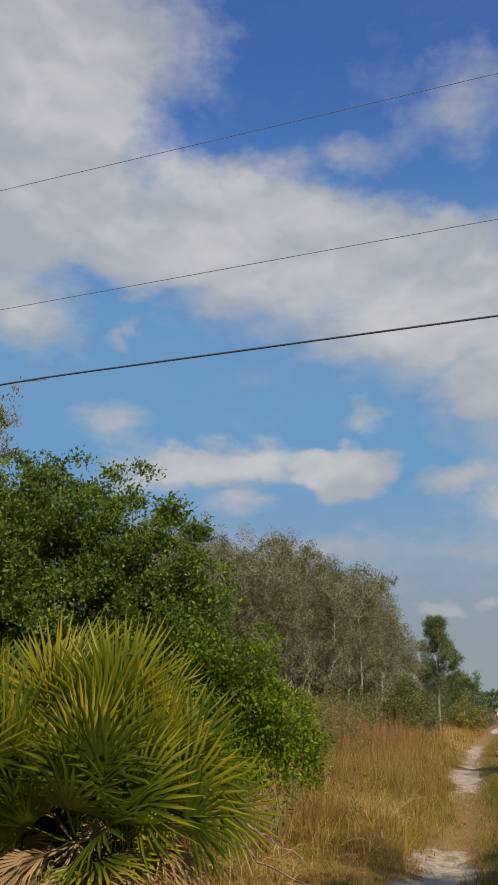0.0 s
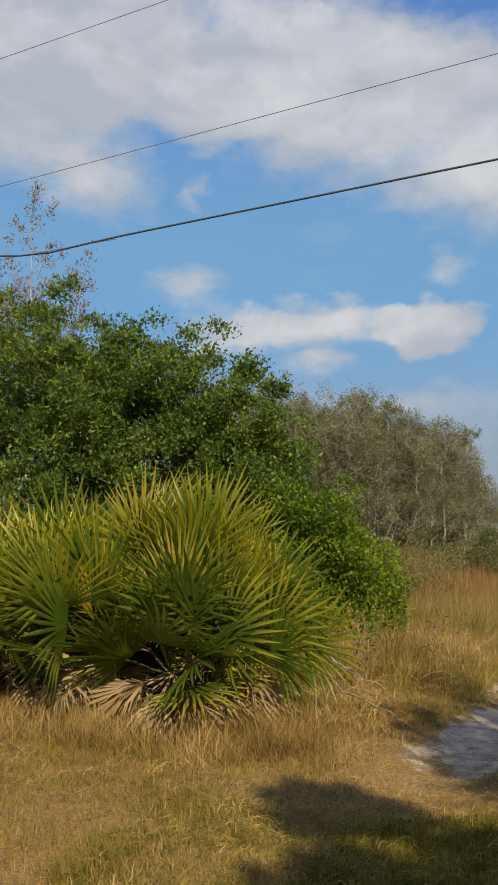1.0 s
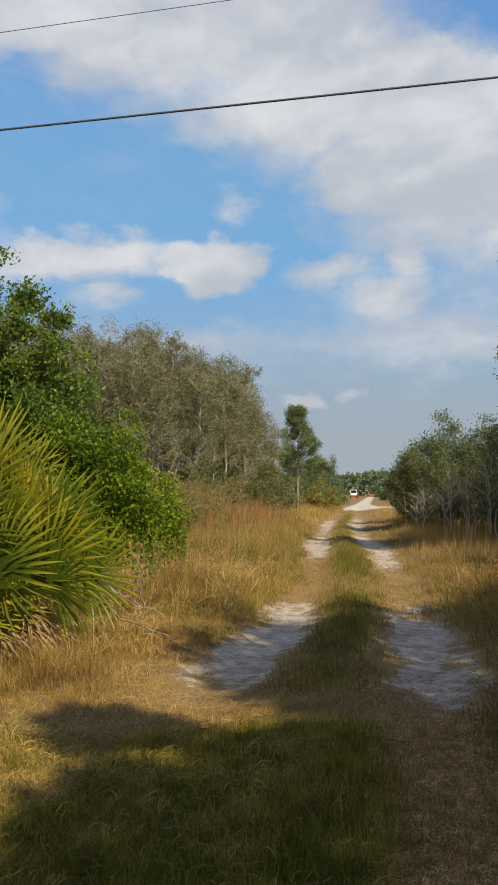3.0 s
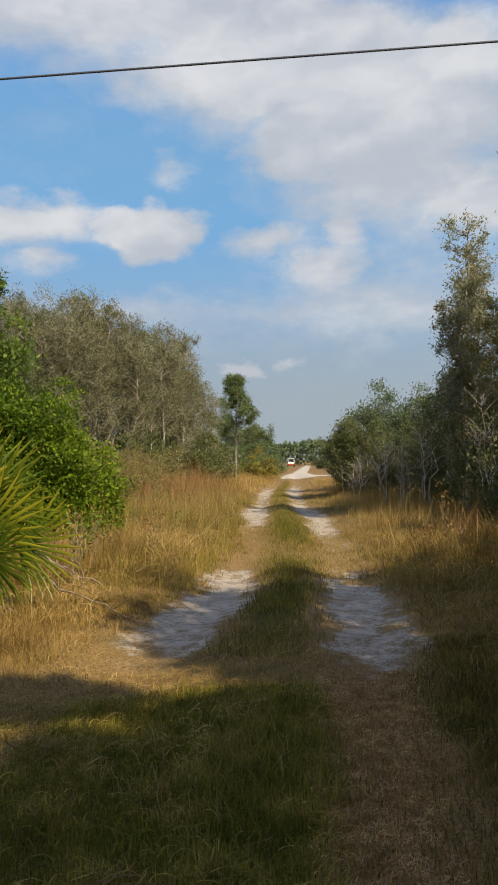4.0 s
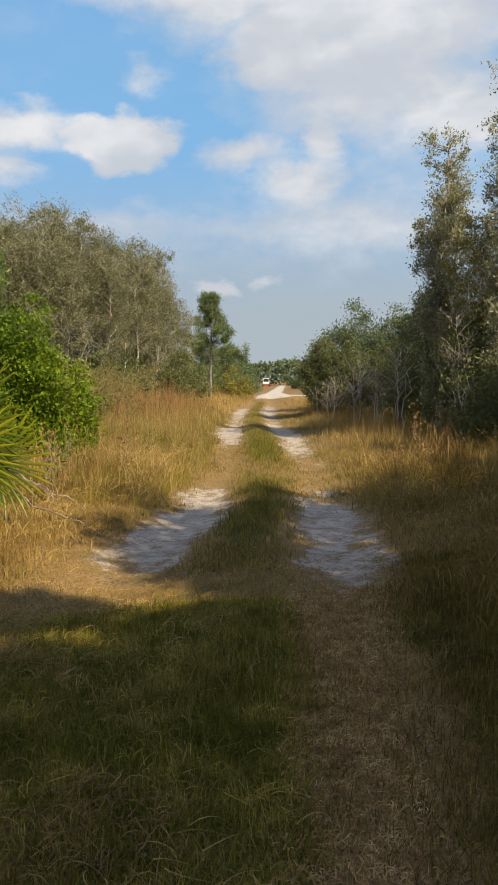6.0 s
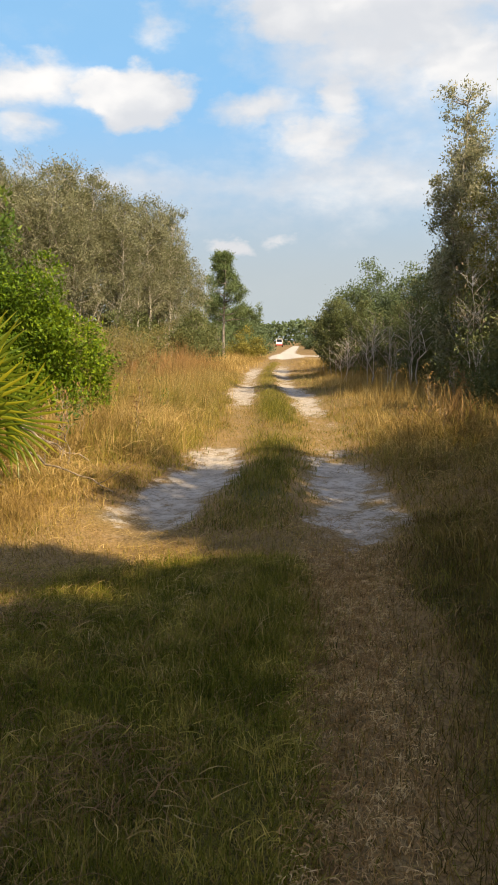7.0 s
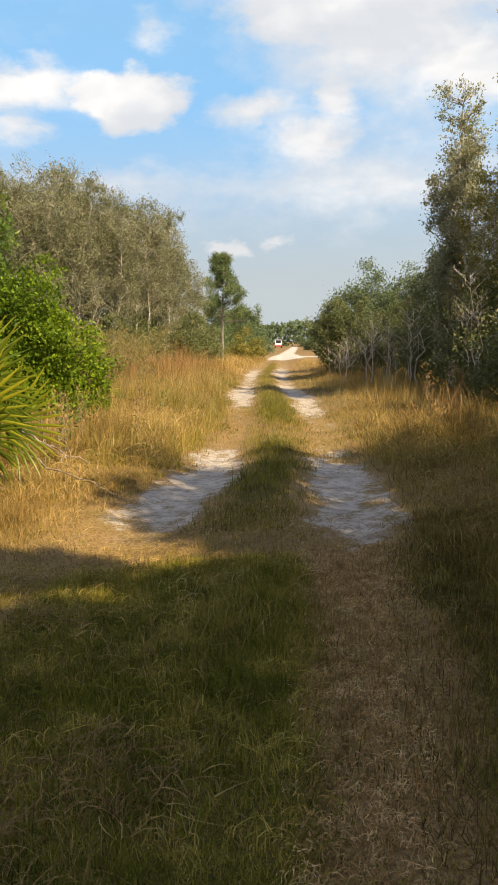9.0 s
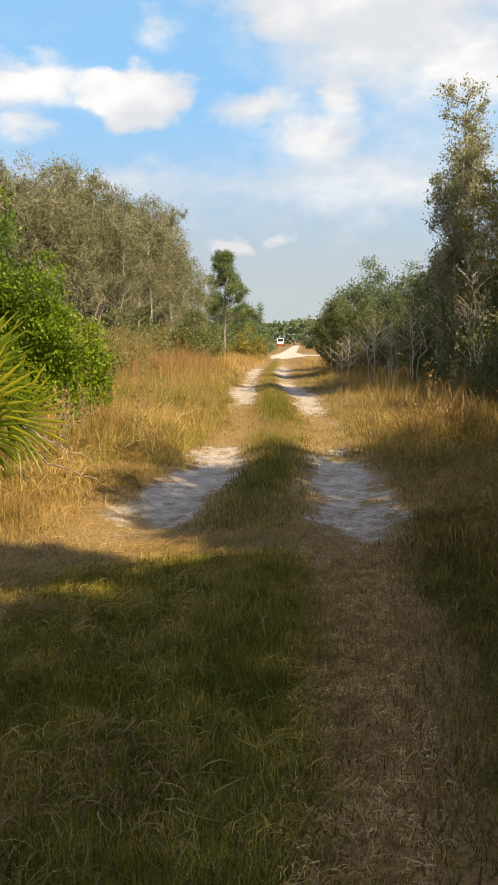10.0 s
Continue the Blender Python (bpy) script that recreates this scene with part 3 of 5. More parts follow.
def lush_shade_of(x, y):
    patch = fbm(x * 0.9, y * 0.9, 11)
    crest = 0.85 * np.exp(-((x - np.interp(y, *LANE_LEFT) / 2 - np.interp(y, *LANE_RIGHT) / 2) / 0.36) ** 2) * box(y, 6.5, 50, 3) * (1 - 0.6 * box(y, 12.2, 16.5, 1.5))
    fore = fore_turf_shade(x, y)
    # the green mask is raised on the verge to darken its ground for shade
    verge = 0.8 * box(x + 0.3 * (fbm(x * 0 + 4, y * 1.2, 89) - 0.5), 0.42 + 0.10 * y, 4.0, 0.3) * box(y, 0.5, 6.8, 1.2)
    lawn = 0.35 * box(y, 4.0, 5.8, 0.8) * box(x, -6, -2.3, 0.8)
    # green peaks beside the lane, where a cast shadow's dark strip is painted
    return np.clip(np.maximum.reduce([0.8 * crest, fore * (0.55 + 0.45 * box(x, -0.75, 0.4, 0.5)), verge, lawn, 0.4 * box(y, 84, 3000, 8)]) * (0.35 + 1.0 * patch), 0, 1)


def fore_turf_shade(x, y):
    """The rounded patch of thick turf between the near wheel tracks, with a cast shadow's outline painted in."""
    rag = 0.12 * (fbm(x * 1.5, y * 2.2, 87) - 0.5)
    return box(x + rag, -1.40 - 0.9 * np.clip(3.9 - y, 0, 1), 0.02 + 0.030 * y, 0.14) * box(y + rag * 4 - 0.25 * np.clip(x + 1.0, -1, 1), 0.8, 5.15, 0.5)


def ground_height(x, y):
    left, right = rut_masks(x, y)
    cut = (left + right) * box(y, 5.0, 90, 3) * 0.06
    crest = 0.05 * np.exp(-((x + 0.05) / 0.34) ** 2) * box(y, 6, 60, 4) + 0.045 * fore_turf_shade(x, y)
    banks = 0.10 * box(x, -60, -1.9, 1.2) * box(y, 6, 90, 4) + 0.10 * box(x, 1.6, 60, 1.0) * box(y, 5, 90, 4)
    bumps = 0.05 * (fbm(x * 0.8, y * 0.8, 3) - 0.5) * box(y, -20, 90, 20) + 0.02 * (fbm(x * 3, y * 3, 9) - 0.5) * box(y, -20, 40, 10)
    return crest + banks + bumps - cut


def build_ground():
    def spaced(fine, step, far):
        out = list(fine)
        while out[-1] < far:
            step *= 1.22
            out.append(out[-1] + step)
        return out

    right = spaced(np.arange(0, 4.01, 0.07), 0.09, 2600)
    left = spaced(np.arange(0, 6.01, 0.07), 0.09, 2600)
    xs = np.array(sorted([-v for v in left[1:]] + right))
    near = spaced(list(np.arange(0, 14.01, 0.09)) + list(np.arange(14.2, 50.0, 0.22)), 0.3, 2600)
    back = spaced(np.arange(0, 1.01, 0.25), 0.4, 300)
    ys = np.array(sorted([-v for v in back[1:]] + near))
    gx, gy = np.meshgrid(xs, ys)
    x, y = gx.ravel(), gy.ravel()
    verts = np.stack([x, y, ground_height(x, y)], 1)
    rows, cols = len(ys), len(xs)
    i, j = np.meshgrid(np.arange(rows - 1), np.arange(cols - 1), indexing="ij")
    k = (i * cols + j).ravel()
    me = mesh_of("ground", verts, np.stack([k, k + 1, k + cols + 1, k + cols], 1), MAT_GROUND)
    me.polygons.foreach_set("use_smooth", np.ones(len(me.polygons), bool))
    for name, values in (("sand", sand_of(x, y)), ("lush_shade", lush_shade_of(x, y)), ("worn", worn_of(x, y)), ("graded", box(y, 58, 3000, 6))):
        me.attributes.new(name, "FLOAT", "POINT").data.foreach_set("value", values.astype(np.float32))
    tagged(new("ground", me), "dry grass ground with two pale sandy wheel ruts", "ground", "", "structure")


build_ground()


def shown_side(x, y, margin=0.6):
    """The wedge of ground that the camera sees, with some room round it."""
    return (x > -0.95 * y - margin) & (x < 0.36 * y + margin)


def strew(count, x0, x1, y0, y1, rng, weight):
    """Random places in a rectangle, kept as often as the weight there says and only within the camera's view."""
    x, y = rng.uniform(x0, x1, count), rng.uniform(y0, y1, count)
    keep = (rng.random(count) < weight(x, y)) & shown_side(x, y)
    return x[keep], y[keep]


def grass(name, x, y, height, width, rng, mat, label, lean=0.35, sink=0.01, cheap=False):
    v, f = blades(x, y, ground_height(x, y) - sink, height, width, rng, lean, cheap)
    return tagged(new(name, mesh_of(name, v, f, mat)), label, "grass", "", "stuff")


# ---- palmetto ----
def fan_leaf(rng, leaflets=22, length=0.72, width=0.020, stalk=0.75, spread=118, droop=0.25):
    """A fan frond that rises along +z and faces -y: a stalk, and pleated leaflets that are joined near its end and free at their tips."""
    stem = np.array([[0, 0, 0], [0, 0.01, stalk * 0.5], [0, 0.0, stalk]])
    v0, f0 = tube(stem, [0.012, 0.010, 0.008], 4)
    verts, faces = list(v0), list(f0)
    hub, fold = stem[-1], np.array([0, -1.0, 0])
    step = 2 * radians(spread) / leaflets

    def ray(a, ln, s, bend):
        way = np.array([np.sin(a), -0.12, np.cos(a)])
        return hub + way * (s * ln) + np.array([0, 1.0, -0.25]) * (bend * ln * s**2.3 * 0.45)

    def reach(a):
        return length * (0.72 + 0.28 * np.cos(a * 0.75))

    def add(p):
        verts.append(p)
        return len(verts) - 1

    # seams between neighbouring leaflets
    seams = []
    for k in range(leaflets + 1):
        a = -radians(spread) + step * k
        seams.append([add(ray(a, reach(a), s, droop) + fold * 0.05 * s) for s in (0.03, 0.22)])
    faces.append(np.array([len(v0) - 4, len(v0) - 3, seams[leaflets // 2][0], seams[leaflets // 2 + 1][0]]))
    for k in range(leaflets):
        a = -radians(spread) + step * (k + 0.5) + rng.normal(0, 0.02)
        ln, bend = reach(a) * rng.uniform(0.88, 1.06), rng.uniform(0.5, 1.4) * droop
        side = np.array([np.cos(a), 0, -np.sin(a)])
        m = [add(ray(a, ln, s, bend)) for s in (0.03, 0.22)]
        mid, tip = ray(a, ln, 0.66, bend), ray(a, ln, 1.0, bend)
        l, c, r = add(mid - side * width + fold * width * 0.7), add(mid), add(mid + side * width + fold * width * 0.7)
        tl, t, tr = add(tip - side * 0.0015), add(tip), add(tip + side * 0.0015)
        (b0, b1), (e0, e1) = seams[k], seams[k + 1]
        for q in ((b0, m[0], m[1], b1), (m[0], e0, e1, m[1]), (b1, m[1], c, l), (m[1], e1, r, c), (l, c, t, tl), (c, r, tr, t)):
            faces.append(np.array(q))
    return np.array(verts), np.array(faces)


def stand(foot, way, roll=0.0, size=1.0):
    """A pose whose z runs along way and whose -y looks up and outward."""
    z = Vector(way).normalized()
    flat = Vector((z.x, z.y, 0))
    flat = flat.normalized() if flat.length > 0.05 else Vector((1, 0, 0))
    face = (Vector((0, 0, 1)) * 0.9 - flat * 0.1)
    face = (face - z * face.dot(z))
    face = face.normalized() if face.length > 0.05 else flat
    y = -face
    x = y.cross(z)
    m = Matrix((x, y, z)).transposed().to_4x4()
    return Matrix.Translation(foot) @ m @ Matrix.Rotation(roll, 4, "Z") @ Matrix.Scale(size, 4)


def palmetto(x, y, hearts, rng, label):
    rng = np.random.default_rng(7)
    ob = thing("saw_palmetto", x, y, 0, 0, label, "palm")
    green = [mesh_of("frond", *fan_leaf(rng, 22, rng.uniform(0.74, 0.92), 0.0185, rng.uniform(0.5, 0.8), 98, 0.1 + 0.09 * k), MAT_FROND) for k in range(5)]
    gold = [mesh_of("frond", *fan_leaf(rng, 18, 0.76, 0.0165, 0.66, 74, 0.12), MAT_FROND_GOLD) for k in range(2)]
    dead = [mesh_of("frond", *fan_leaf(rng, 13, 0.5, 0.013, 0.3, 26 + 12 * k, 0.9), MAT_FROND_DEAD) for k in range(3)]
    for hx, hy, hz, count, size in hearts:
        line = crooked((hx * 0.92, hy * 0.92, -0.05), (hx, hy, hz), rng, 0.05, 5)
        part("trunk", mesh_of("trunk", *tube(line, [0.085, 0.085, 0.08, 0.075, 0.05], 8), MAT_PALM_STEM), ob, "stubby fibrous stem")
        for k in range(count):
            a = k * 2.39996 + rng.normal(0, 0.25)
            lift = radians(87 - (84 if hy < 0 else 66) * (k / count) ** 1.3 + rng.normal(0, 6))
            way = (math.cos(a) * math.cos(lift), math.sin(a) * math.cos(lift), math.sin(lift))
            me = gold[k % 2] if rng.random() < (0.55 if k < 4 else 0.05) else green[rng.integers(0, 5)]
            me = dead[k % 3] if k > count * 0.45 and rng.random() < 0.12 else me
            part("frond", me, ob, "", stand((hx, hy, hz), way, rng.normal(0, 0.85), size * rng.uniform(0.72, 1.12)))
        for k in range(26 if hy < 0 else 8):
            a = rng.uniform(0, 2 * np.pi)
            lift = radians(rng.uniform(-62, -18))
            way = (math.cos(a) * math.cos(lift), math.sin(a) * math.cos(lift), math.sin(lift))
            part("frond", dead[k % 3], ob, "withered tan hanging fan leaf", stand((hx, hy, hz * 0.9 + 0.08), way, rng.normal(0, 1.0), rng.uniform(0.8, 1.25)))
    return ob


rng = np.random.default_rng(7)
palmetto(-3.92, 7.3, [
    (0.70, -0.2, 0.58, 36, 0.80), (0.35, -0.5, 0.50, 32, 0.90), (0.2, 0.3, 0.85, 22, 1.05), (-0.5, -0.45, 0.55, 31, 0.98),
    (-0.45, 0.4, 0.92, 20, 1.05), (-1.3, -0.35, 0.58, 31, 0.98), (-2.1, -0.1, 0.70, 20, 1.0), (0.7, 0.3, 0.62, 22, 0.9), (-1.4, 0.6, 0.8, 18, 1.0),
], rng, "large green and yellow saw palmetto clump with dead skirt")

# ---- broadleaf trees on the near bank ----
broadleaf("oak_tree", -10.4, 14.8, [((-0.7, 0, 5.5), (2.2, 1.8, 2.2)), ((1.0, -0.3, 4.2), (1.9, 1.7, 1.9)), ((-0.4, -0.6, 2.4), (2.6, 1.8, 2.0)), ((-2.4, 0.2, 3.6), (1.8, 1.7, 2.4)), ((1.3, -0.7, 1.6), (1.8, 1.5, 1.6)), ((-2.2, -0.6, 1.6), (1.8, 1.5, 1.7))],
          rng, MAT_OAK, MAT_BARK, "tall dense green oak beside the palmetto", clusters=4700, per=24, hollow=0.6, small=True)
broadleaf("oak_tree", -7.3, 15.2, [((0.1, 0, 4.55), (1.3, 1.3, 1.5)), ((-1.5, 0.1, 4.9), (1.3, 1.3, 1.5)), ((-1.1, -0.3, 3.6), (1.6, 1.5, 1.8)), ((0.9, 0.1, 3.2), (1.5, 1.4, 1.6)), ((0, -0.7, 1.9), (2.1, 1.6, 1.8))],
          rng, MAT_OAK, MAT_BARK, "rounded dark green oak with dense leaves", clusters=3300, per=24, hollow=0.6)
broadleaf("oak_tree", -6.8, 16.4, [((-0.2, 0, 3.5), (1.2, 1.2, 1.5)), ((0.5, -0.2, 2.5), (1.2, 1.2, 1.4)), ((-0.4, -0.6, 1.6), (1.4, 1.2, 1.5))],
          rng, MAT_OAK, MAT_BARK, "lower green oak behind the bright shrub", clusters=1700, per=24, small=True)
broadleaf("shrub", -4.58, 14.6, [((-0.55, 0, 2.1), (0.75, 0.7, 0.75)), ((0.3, -0.2, 1.95), (0.68, 0.6, 0.7)), ((0.75, -0.3, 1.25), (0.6, 0.55, 0.65)), ((0.75, -0.35, 0.6), (0.5, 0.5, 0.55)), ((-0.2, -0.5, 1.2), (0.8, 0.6, 0.8)), ((0.2, -0.5, 0.55), (0.75, 0.55, 0.55)), ((-0.9, -0.3, 1.3), (0.8, 0.6, 0.9)), ((0.95, -0.45, 0.35), (0.45, 0.4, 0.4)), ((0.45, -0.7, 0.3), (0.6, 0.4, 0.35))],
          rng, MAT_BUSH, MAT_BARK, "bright green leafy shrub at the grass edge", "shrub", clusters=2500, per=22, spread=0.085, bough=0.36, hollow=0.75, leaf=(0.074, 0.019), trunk=0.06, stems=3)
for bx, by, bh in ((-17.2, 21.0, 13.2), (-14.8, 21.5, 10.6), (-19.0, 22.0, 12.5)):
    clumpy_tree("bare_tree", bx, by, bh * 0.95, 1.1, MAT_PINK_LEAF, MAT_PALE_BARK, "tall nearly bare tree with withered pinkish leaves", 3, 26, 6, 11, (0.11, 0.022), 0.10, 0.5, False, 0.0032, "bare trees", 0.4)

# ---- grey woods on the far bank ----
spots = [(-5.5, 45.5, 6.0, 0.8), (-5.9, 44.0, 7.2, 1.0), (-6.1, 42.5, 8.0, 1.15), (-6.5, 41.0, 8.3, 1.15), (-7.1, 40.0, 8.2, 1.15), (-7.6, 38.8, 8.5, 1.15),
         (-8.1, 37.5, 8.6, 1.15), (-8.7, 36.5, 9.0, 1.15), (-9.4, 35.5, 8.9, 1.15), (-9.3, 33.8, 7.9, 1.15), (-10.0, 33.0, 8.5, 1.2), (-10.9, 32.0, 8.2, 1.3),
         (-11.9, 31.5, 8.6, 1.5), (-13.4, 31.0, 8.8, 1.7), (-10.6, 37.0, 9.0, 1.8), (-6.8, 46.0, 8.6, 1.6), (-13.0, 38.0, 9.4, 1.8), (-15.8, 33.5, 9.4, 1.8),
         (-17.5, 36.0, 9.8, 1.9), (-10.0, 45.0, 10.0, 2.0), (-6.3, 51.0, 7.4, 1.6), (-14.0, 44.0, 10.5, 2.0)]
for wx, wy, wh, ww in spots:
    clumpy_tree("slender_tree", wx, wy, wh * 0.94, ww, MAT_WOOD_LEAF, MAT_PALE_BARK, "slim pale-stemmed tree with grey-brown winter leaves",
                4, 34, 7, 16 if wy > 42.8 or wx < -12.5 else 28, (0.086, 0.0175), 0.12, 0.31, False, 0.0066, "grey woods", 0.42)
# green undergrowth at the foot of the woods
for sx, sy, sh, sw in ((-4.4, 44.5, 2.9, 1.1), (-5.3, 41.5, 2.4, 1.2), (-5.0, 49.0, 3.4, 1.3), (-6.6, 38.0, 2.2, 1.4), (-8.6, 33.0, 1.9, 1.6), (-7.4, 35.5, 2.3, 1.3), (-11.5, 30.0, 2.2, 1.8), (-5.4, 53.0, 2.8, 1.2), (-7.2, 31.0, 1.7, 1.3),
                       (-8.0, 42.5, 3.6, 1.7), (-10.2, 40.5, 3.8, 1.9), (-12.4, 36.5, 3.6, 1.9), (-14.6, 35.5, 3.6, 2.0), (-9.0, 39.0, 3.0, 1.5), (-16.5, 32.5, 3.4, 2.0), (-13.2, 33.2, 3.0, 1.6), (-6.8, 44.0, 3.2, 1.3)):
    broadleaf("shrub", sx, sy, [((0, 0, sh * 0.55), (sw, sw * 0.8, sh * 0.5)), ((0.4 * sw, 0, sh * 0.35), (sw * 0.7, sw * 0.7, sh * 0.4))],
              rng, MAT_DARK_LEAF, MAT_BARK, "dark green undergrowth shrub at the woods' edge", "shrub", clusters=260, per=18, spread=0.2, leaf=(0.12, 0.035), trunk=0.05, group="undergrowth", stems=2, twigs=20, small=True)


# ---- pines ----
def pine(x, y, height, rng, label, whorls=11, reach=0.19, bare=0.35):
    rng = own_seed(x, y)
    ob = thing("pine_tree", x, y, 0, 0, label, "tree", "pines")
    line = crooked((0, 0, -0.1), (0.18, 0, height * 0.97), rng, 0.005, 9)
    part("trunk", mesh_of("trunk", *tube(line, np.linspace(0.016 * height, 0.02, 9), 8), MAT_BARK), ob, "scaly grey-brown trunk")
    wood, tufts, ways = [], [], []
    for k in range(whorls):
        s = bare + (1 - bare) * (k + 0.4) / whorls
        base = np.array([0.18 * s, 0, s * height])
        for _ in range(5):
            a = rng.uniform(0, 2 * np.pi)
            ln = height * reach * (1.15 - s * 1.02) * rng.uniform(0.35, 1.25) * 2.0
            end = base + np.array([np.cos(a) * ln, np.sin(a) * ln, ln * rng.uniform(0.15, 0.6)])
            br = crooked(base, end, rng, 0.05, 5)
            wood.append(tube(br, np.linspace(0.03, 0.008, 5), 4))
            for q in (3, 4):
                for _ in range(2):
                    tufts.append(br[q] + rng.normal(0, 0.09, 3))
                    ways.append(unit(end - base) + [0, 0, 0.5])
    tufts.append(line[-1])
    ways.append(np.array([0, 0, 1.0]))
    tufts, ways = np.array(tufts), np.array(ways)
    pick = np.repeat(np.arange(len(tufts)), 75 if height > 6 else 45)
    p = tufts[pick] + rng.normal(0, 0.12, (len(pick), 3))
    v, f = leaves(p, unit(ways[pick]) * 0.8, 0.34, 0.014, rng)
    part("branchwork", mesh_of("branchwork", *joined(wood), MAT_BARK), ob)
    part("crown", mesh_of("crown", v, f, MAT_NEEDLE), ob, "tufts of long green needles")
    return ob


pine(-3.85, 60.0, 7.7, rng, "lone slim pine with open tufted crown")
pine(-3.4, 74.0, 4.4, rng, "young bushy pine behind the taller one", 9, 0.24, 0.1)
pine(-5.2, 70.0, 4.9, rng, "young bushy pine beside the woods", 9, 0.24, 0.1)
for sx, sy, sh in ((-3.0, 66.0, 2.4), (-2.4, 80.0, 2.6), (-5.8, 58.0, 2.6), (-4.2, 84.0, 3.2)):
    broadleaf("shrub", sx, sy, [((0, 0, sh * 0.5), (1.4, 1.2, sh * 0.5)), ((0.8, 0, sh * 0.3), (1.2, 1.0, sh * 0.35))],
              rng, MAT_OLIVE_LEAF if sy < 70 else MAT_HAZED_LEAF, MAT_BARK, "yellow-green shrub beside the sandy road", "shrub", clusters=160, per=30, spread=0.22, leaf=(0.13, 0.04), trunk=0.05, group="roadside shrubs", stems=2, twigs=10)
for tx, ty, th, tw in ((-3.2, 112.0, 4.8, 1.7), (-4.6, 108.0, 5.4, 2.0), (-3.4, 125.0, 4.4, 1.8), (-7.5, 105.0, 6.5, 2.4), (-11.0, 100.0, 7.0, 2.6), (-15.0, 95.0, 8.0, 2.8), (7.5, 92.0, 2.9, 1.8), (10.5, 88.0, 4.0, 2.2), (14.0, 95.0, 5.0, 2.6), (7.0, 118.0, 3.1, 2.0), (18.0, 90.0, 6.0, 2.8), (5.6, 140.0, 3.1, 1.9), (-4.6, 150.0, 4.2, 1.8), (9.5, 130.0, 3.6, 2.2)):
    broadleaf("far_tree", tx, ty, [((0, 0, th * 0.62), (tw, tw, th * 0.38)), ((0.5, 0, th * 0.35), (tw * 0.9, tw, th * 0.33))],
              rng, MAT_HAZED_LEAF, MAT_BARK, "distant rounded green tree beside the road", clusters=170, per=20, spread=0.3, leaf=(0.24, 0.085), trunk=0.12, group="distant trees", twigs=10)

# ---- far woods along the horizon ----
def far_woods(rng):
    n = 36000
    x = rng.uniform(-160, 190, n)
    y = 215 + rng.uniform(0, 18, n) + 0.1 * np.abs(x)
    top = 4.6 + 1.9 * fbm(x * 0.13, 0 * x, 21) + 0.9 * lattice(x * 0.6, 0 * x, 22)
    z = top * rng.random(n) ** 0.6
    p = np.stack([x, y, z], 1)
    v, f = leaves(p, np.tile([0, -0.4, 0.5], (len(p), 1)), 1.0, 0.38, rng)
    tagged(new("far_woods", mesh_of("far_woods", v, f, MAT_HAZED_LEAF)), "dark green line of distant woods on the horizon", "woods", "", "stuff")


far_woods(rng)

# ---- trees and shrubs on the shaded bank ----
clumpy_tree("tall_tree", 4.66, 20.5, 7.15, 0.58, MAT_TALL_LEAF, MAT_PALE_BARK, "tall narrow grey-green tree over the shaded bank", 5, 50, 5, 26, (0.066, 0.020), 0.085, 0.12, True, 0.008, "shaded trees", 0.32)
clumpy_tree("tall_tree", 5.65, 17.4, 7.9, 0.75, MAT_TALL_LEAF, MAT_PALE_BARK, "tall narrow grey-green tree over the shaded bank", 5, 56, 5, 28, (0.058, 0.018), 0.085, 0.12, True, 0.008, "shaded trees", 0.3)
clumpy_tree("tall_tree", 5.10, 18.9, 5.0, 0.55, MAT_OLIVE_LEAF, MAT_BLEACHED, "slim olive-yellow tree with bleached lower boughs", 4, 34, 5, 20, (0.055, 0.016), 0.08, 0.3, True, 0.007, "shaded trees", 0.25)
for tx, ty, th in ((7.1, 20.5, 6.4), (7.3, 23.0, 6.2), (6.4, 25.5, 3.3), (8.8, 21.0, 7.5)):
    slender("tall_tree", tx, ty, th, 1.7, rng, MAT_DARK_LEAF, MAT_BARK, "dense dark tree in the shaded woods", 20000, 4, (0.075, 0.024), "shaded trees", 0.05, 0.0, 120)
for sx, sy, sh, sw in ((4.75, 16.6, 1.5, 0.9), (5.0, 19.0, 2.6, 1.1), (6.3, 17.5, 2.8, 1.4), (5.4, 21.5, 3.4, 1.3), (5.0, 21.3, 4.2, 0.85), (5.0, 24.0, 3.4, 1.2), (7.6, 19.0, 3.4, 1.6), (6.2, 15.2, 1.8, 1.1), (8.2, 14.5, 2.6, 1.5)):
    broadleaf("shrub", sx, sy, [((0, 0, sh * 0.55), (sw, sw, sh * 0.5)), ((0.3, -0.2, sh * 0.3), (sw, sw * 0.9, sh * 0.35))],
              rng, MAT_DARK_LEAF, MAT_BARK, "dark shrub in the shade under tall trees", "shrub", clusters=560, per=28, spread=0.16, leaf=(0.062, 0.020), trunk=0.05, group="shaded shrubs", stems=2, twigs=25, small=True)
for tx, ty, th, tw in ((4.3, 37.0, 4.8, 1.3), (5.3, 37.5, 4.7, 1.4), (6.4, 37.5, 4.6, 1.5), (7.6, 35.5, 5.4, 1.6)):
    broadleaf("round_tree", tx, ty, [((0, 0, th * 0.68), (tw, tw, th * 0.32)), ((-0.5, 0, th * 0.45), (tw * 0.8, tw, th * 0.35)), ((0.5, -0.2, th * 0.4), (tw, tw, th * 0.38))],
              rng, MAT_HAZED_LEAF, MAT_BARK, "rounded green tree behind grey roadside shrubs", clusters=520, per=40, spread=0.20, leaf=(0.085, 0.028), trunk=0.09, group="rounded trees", small=True)
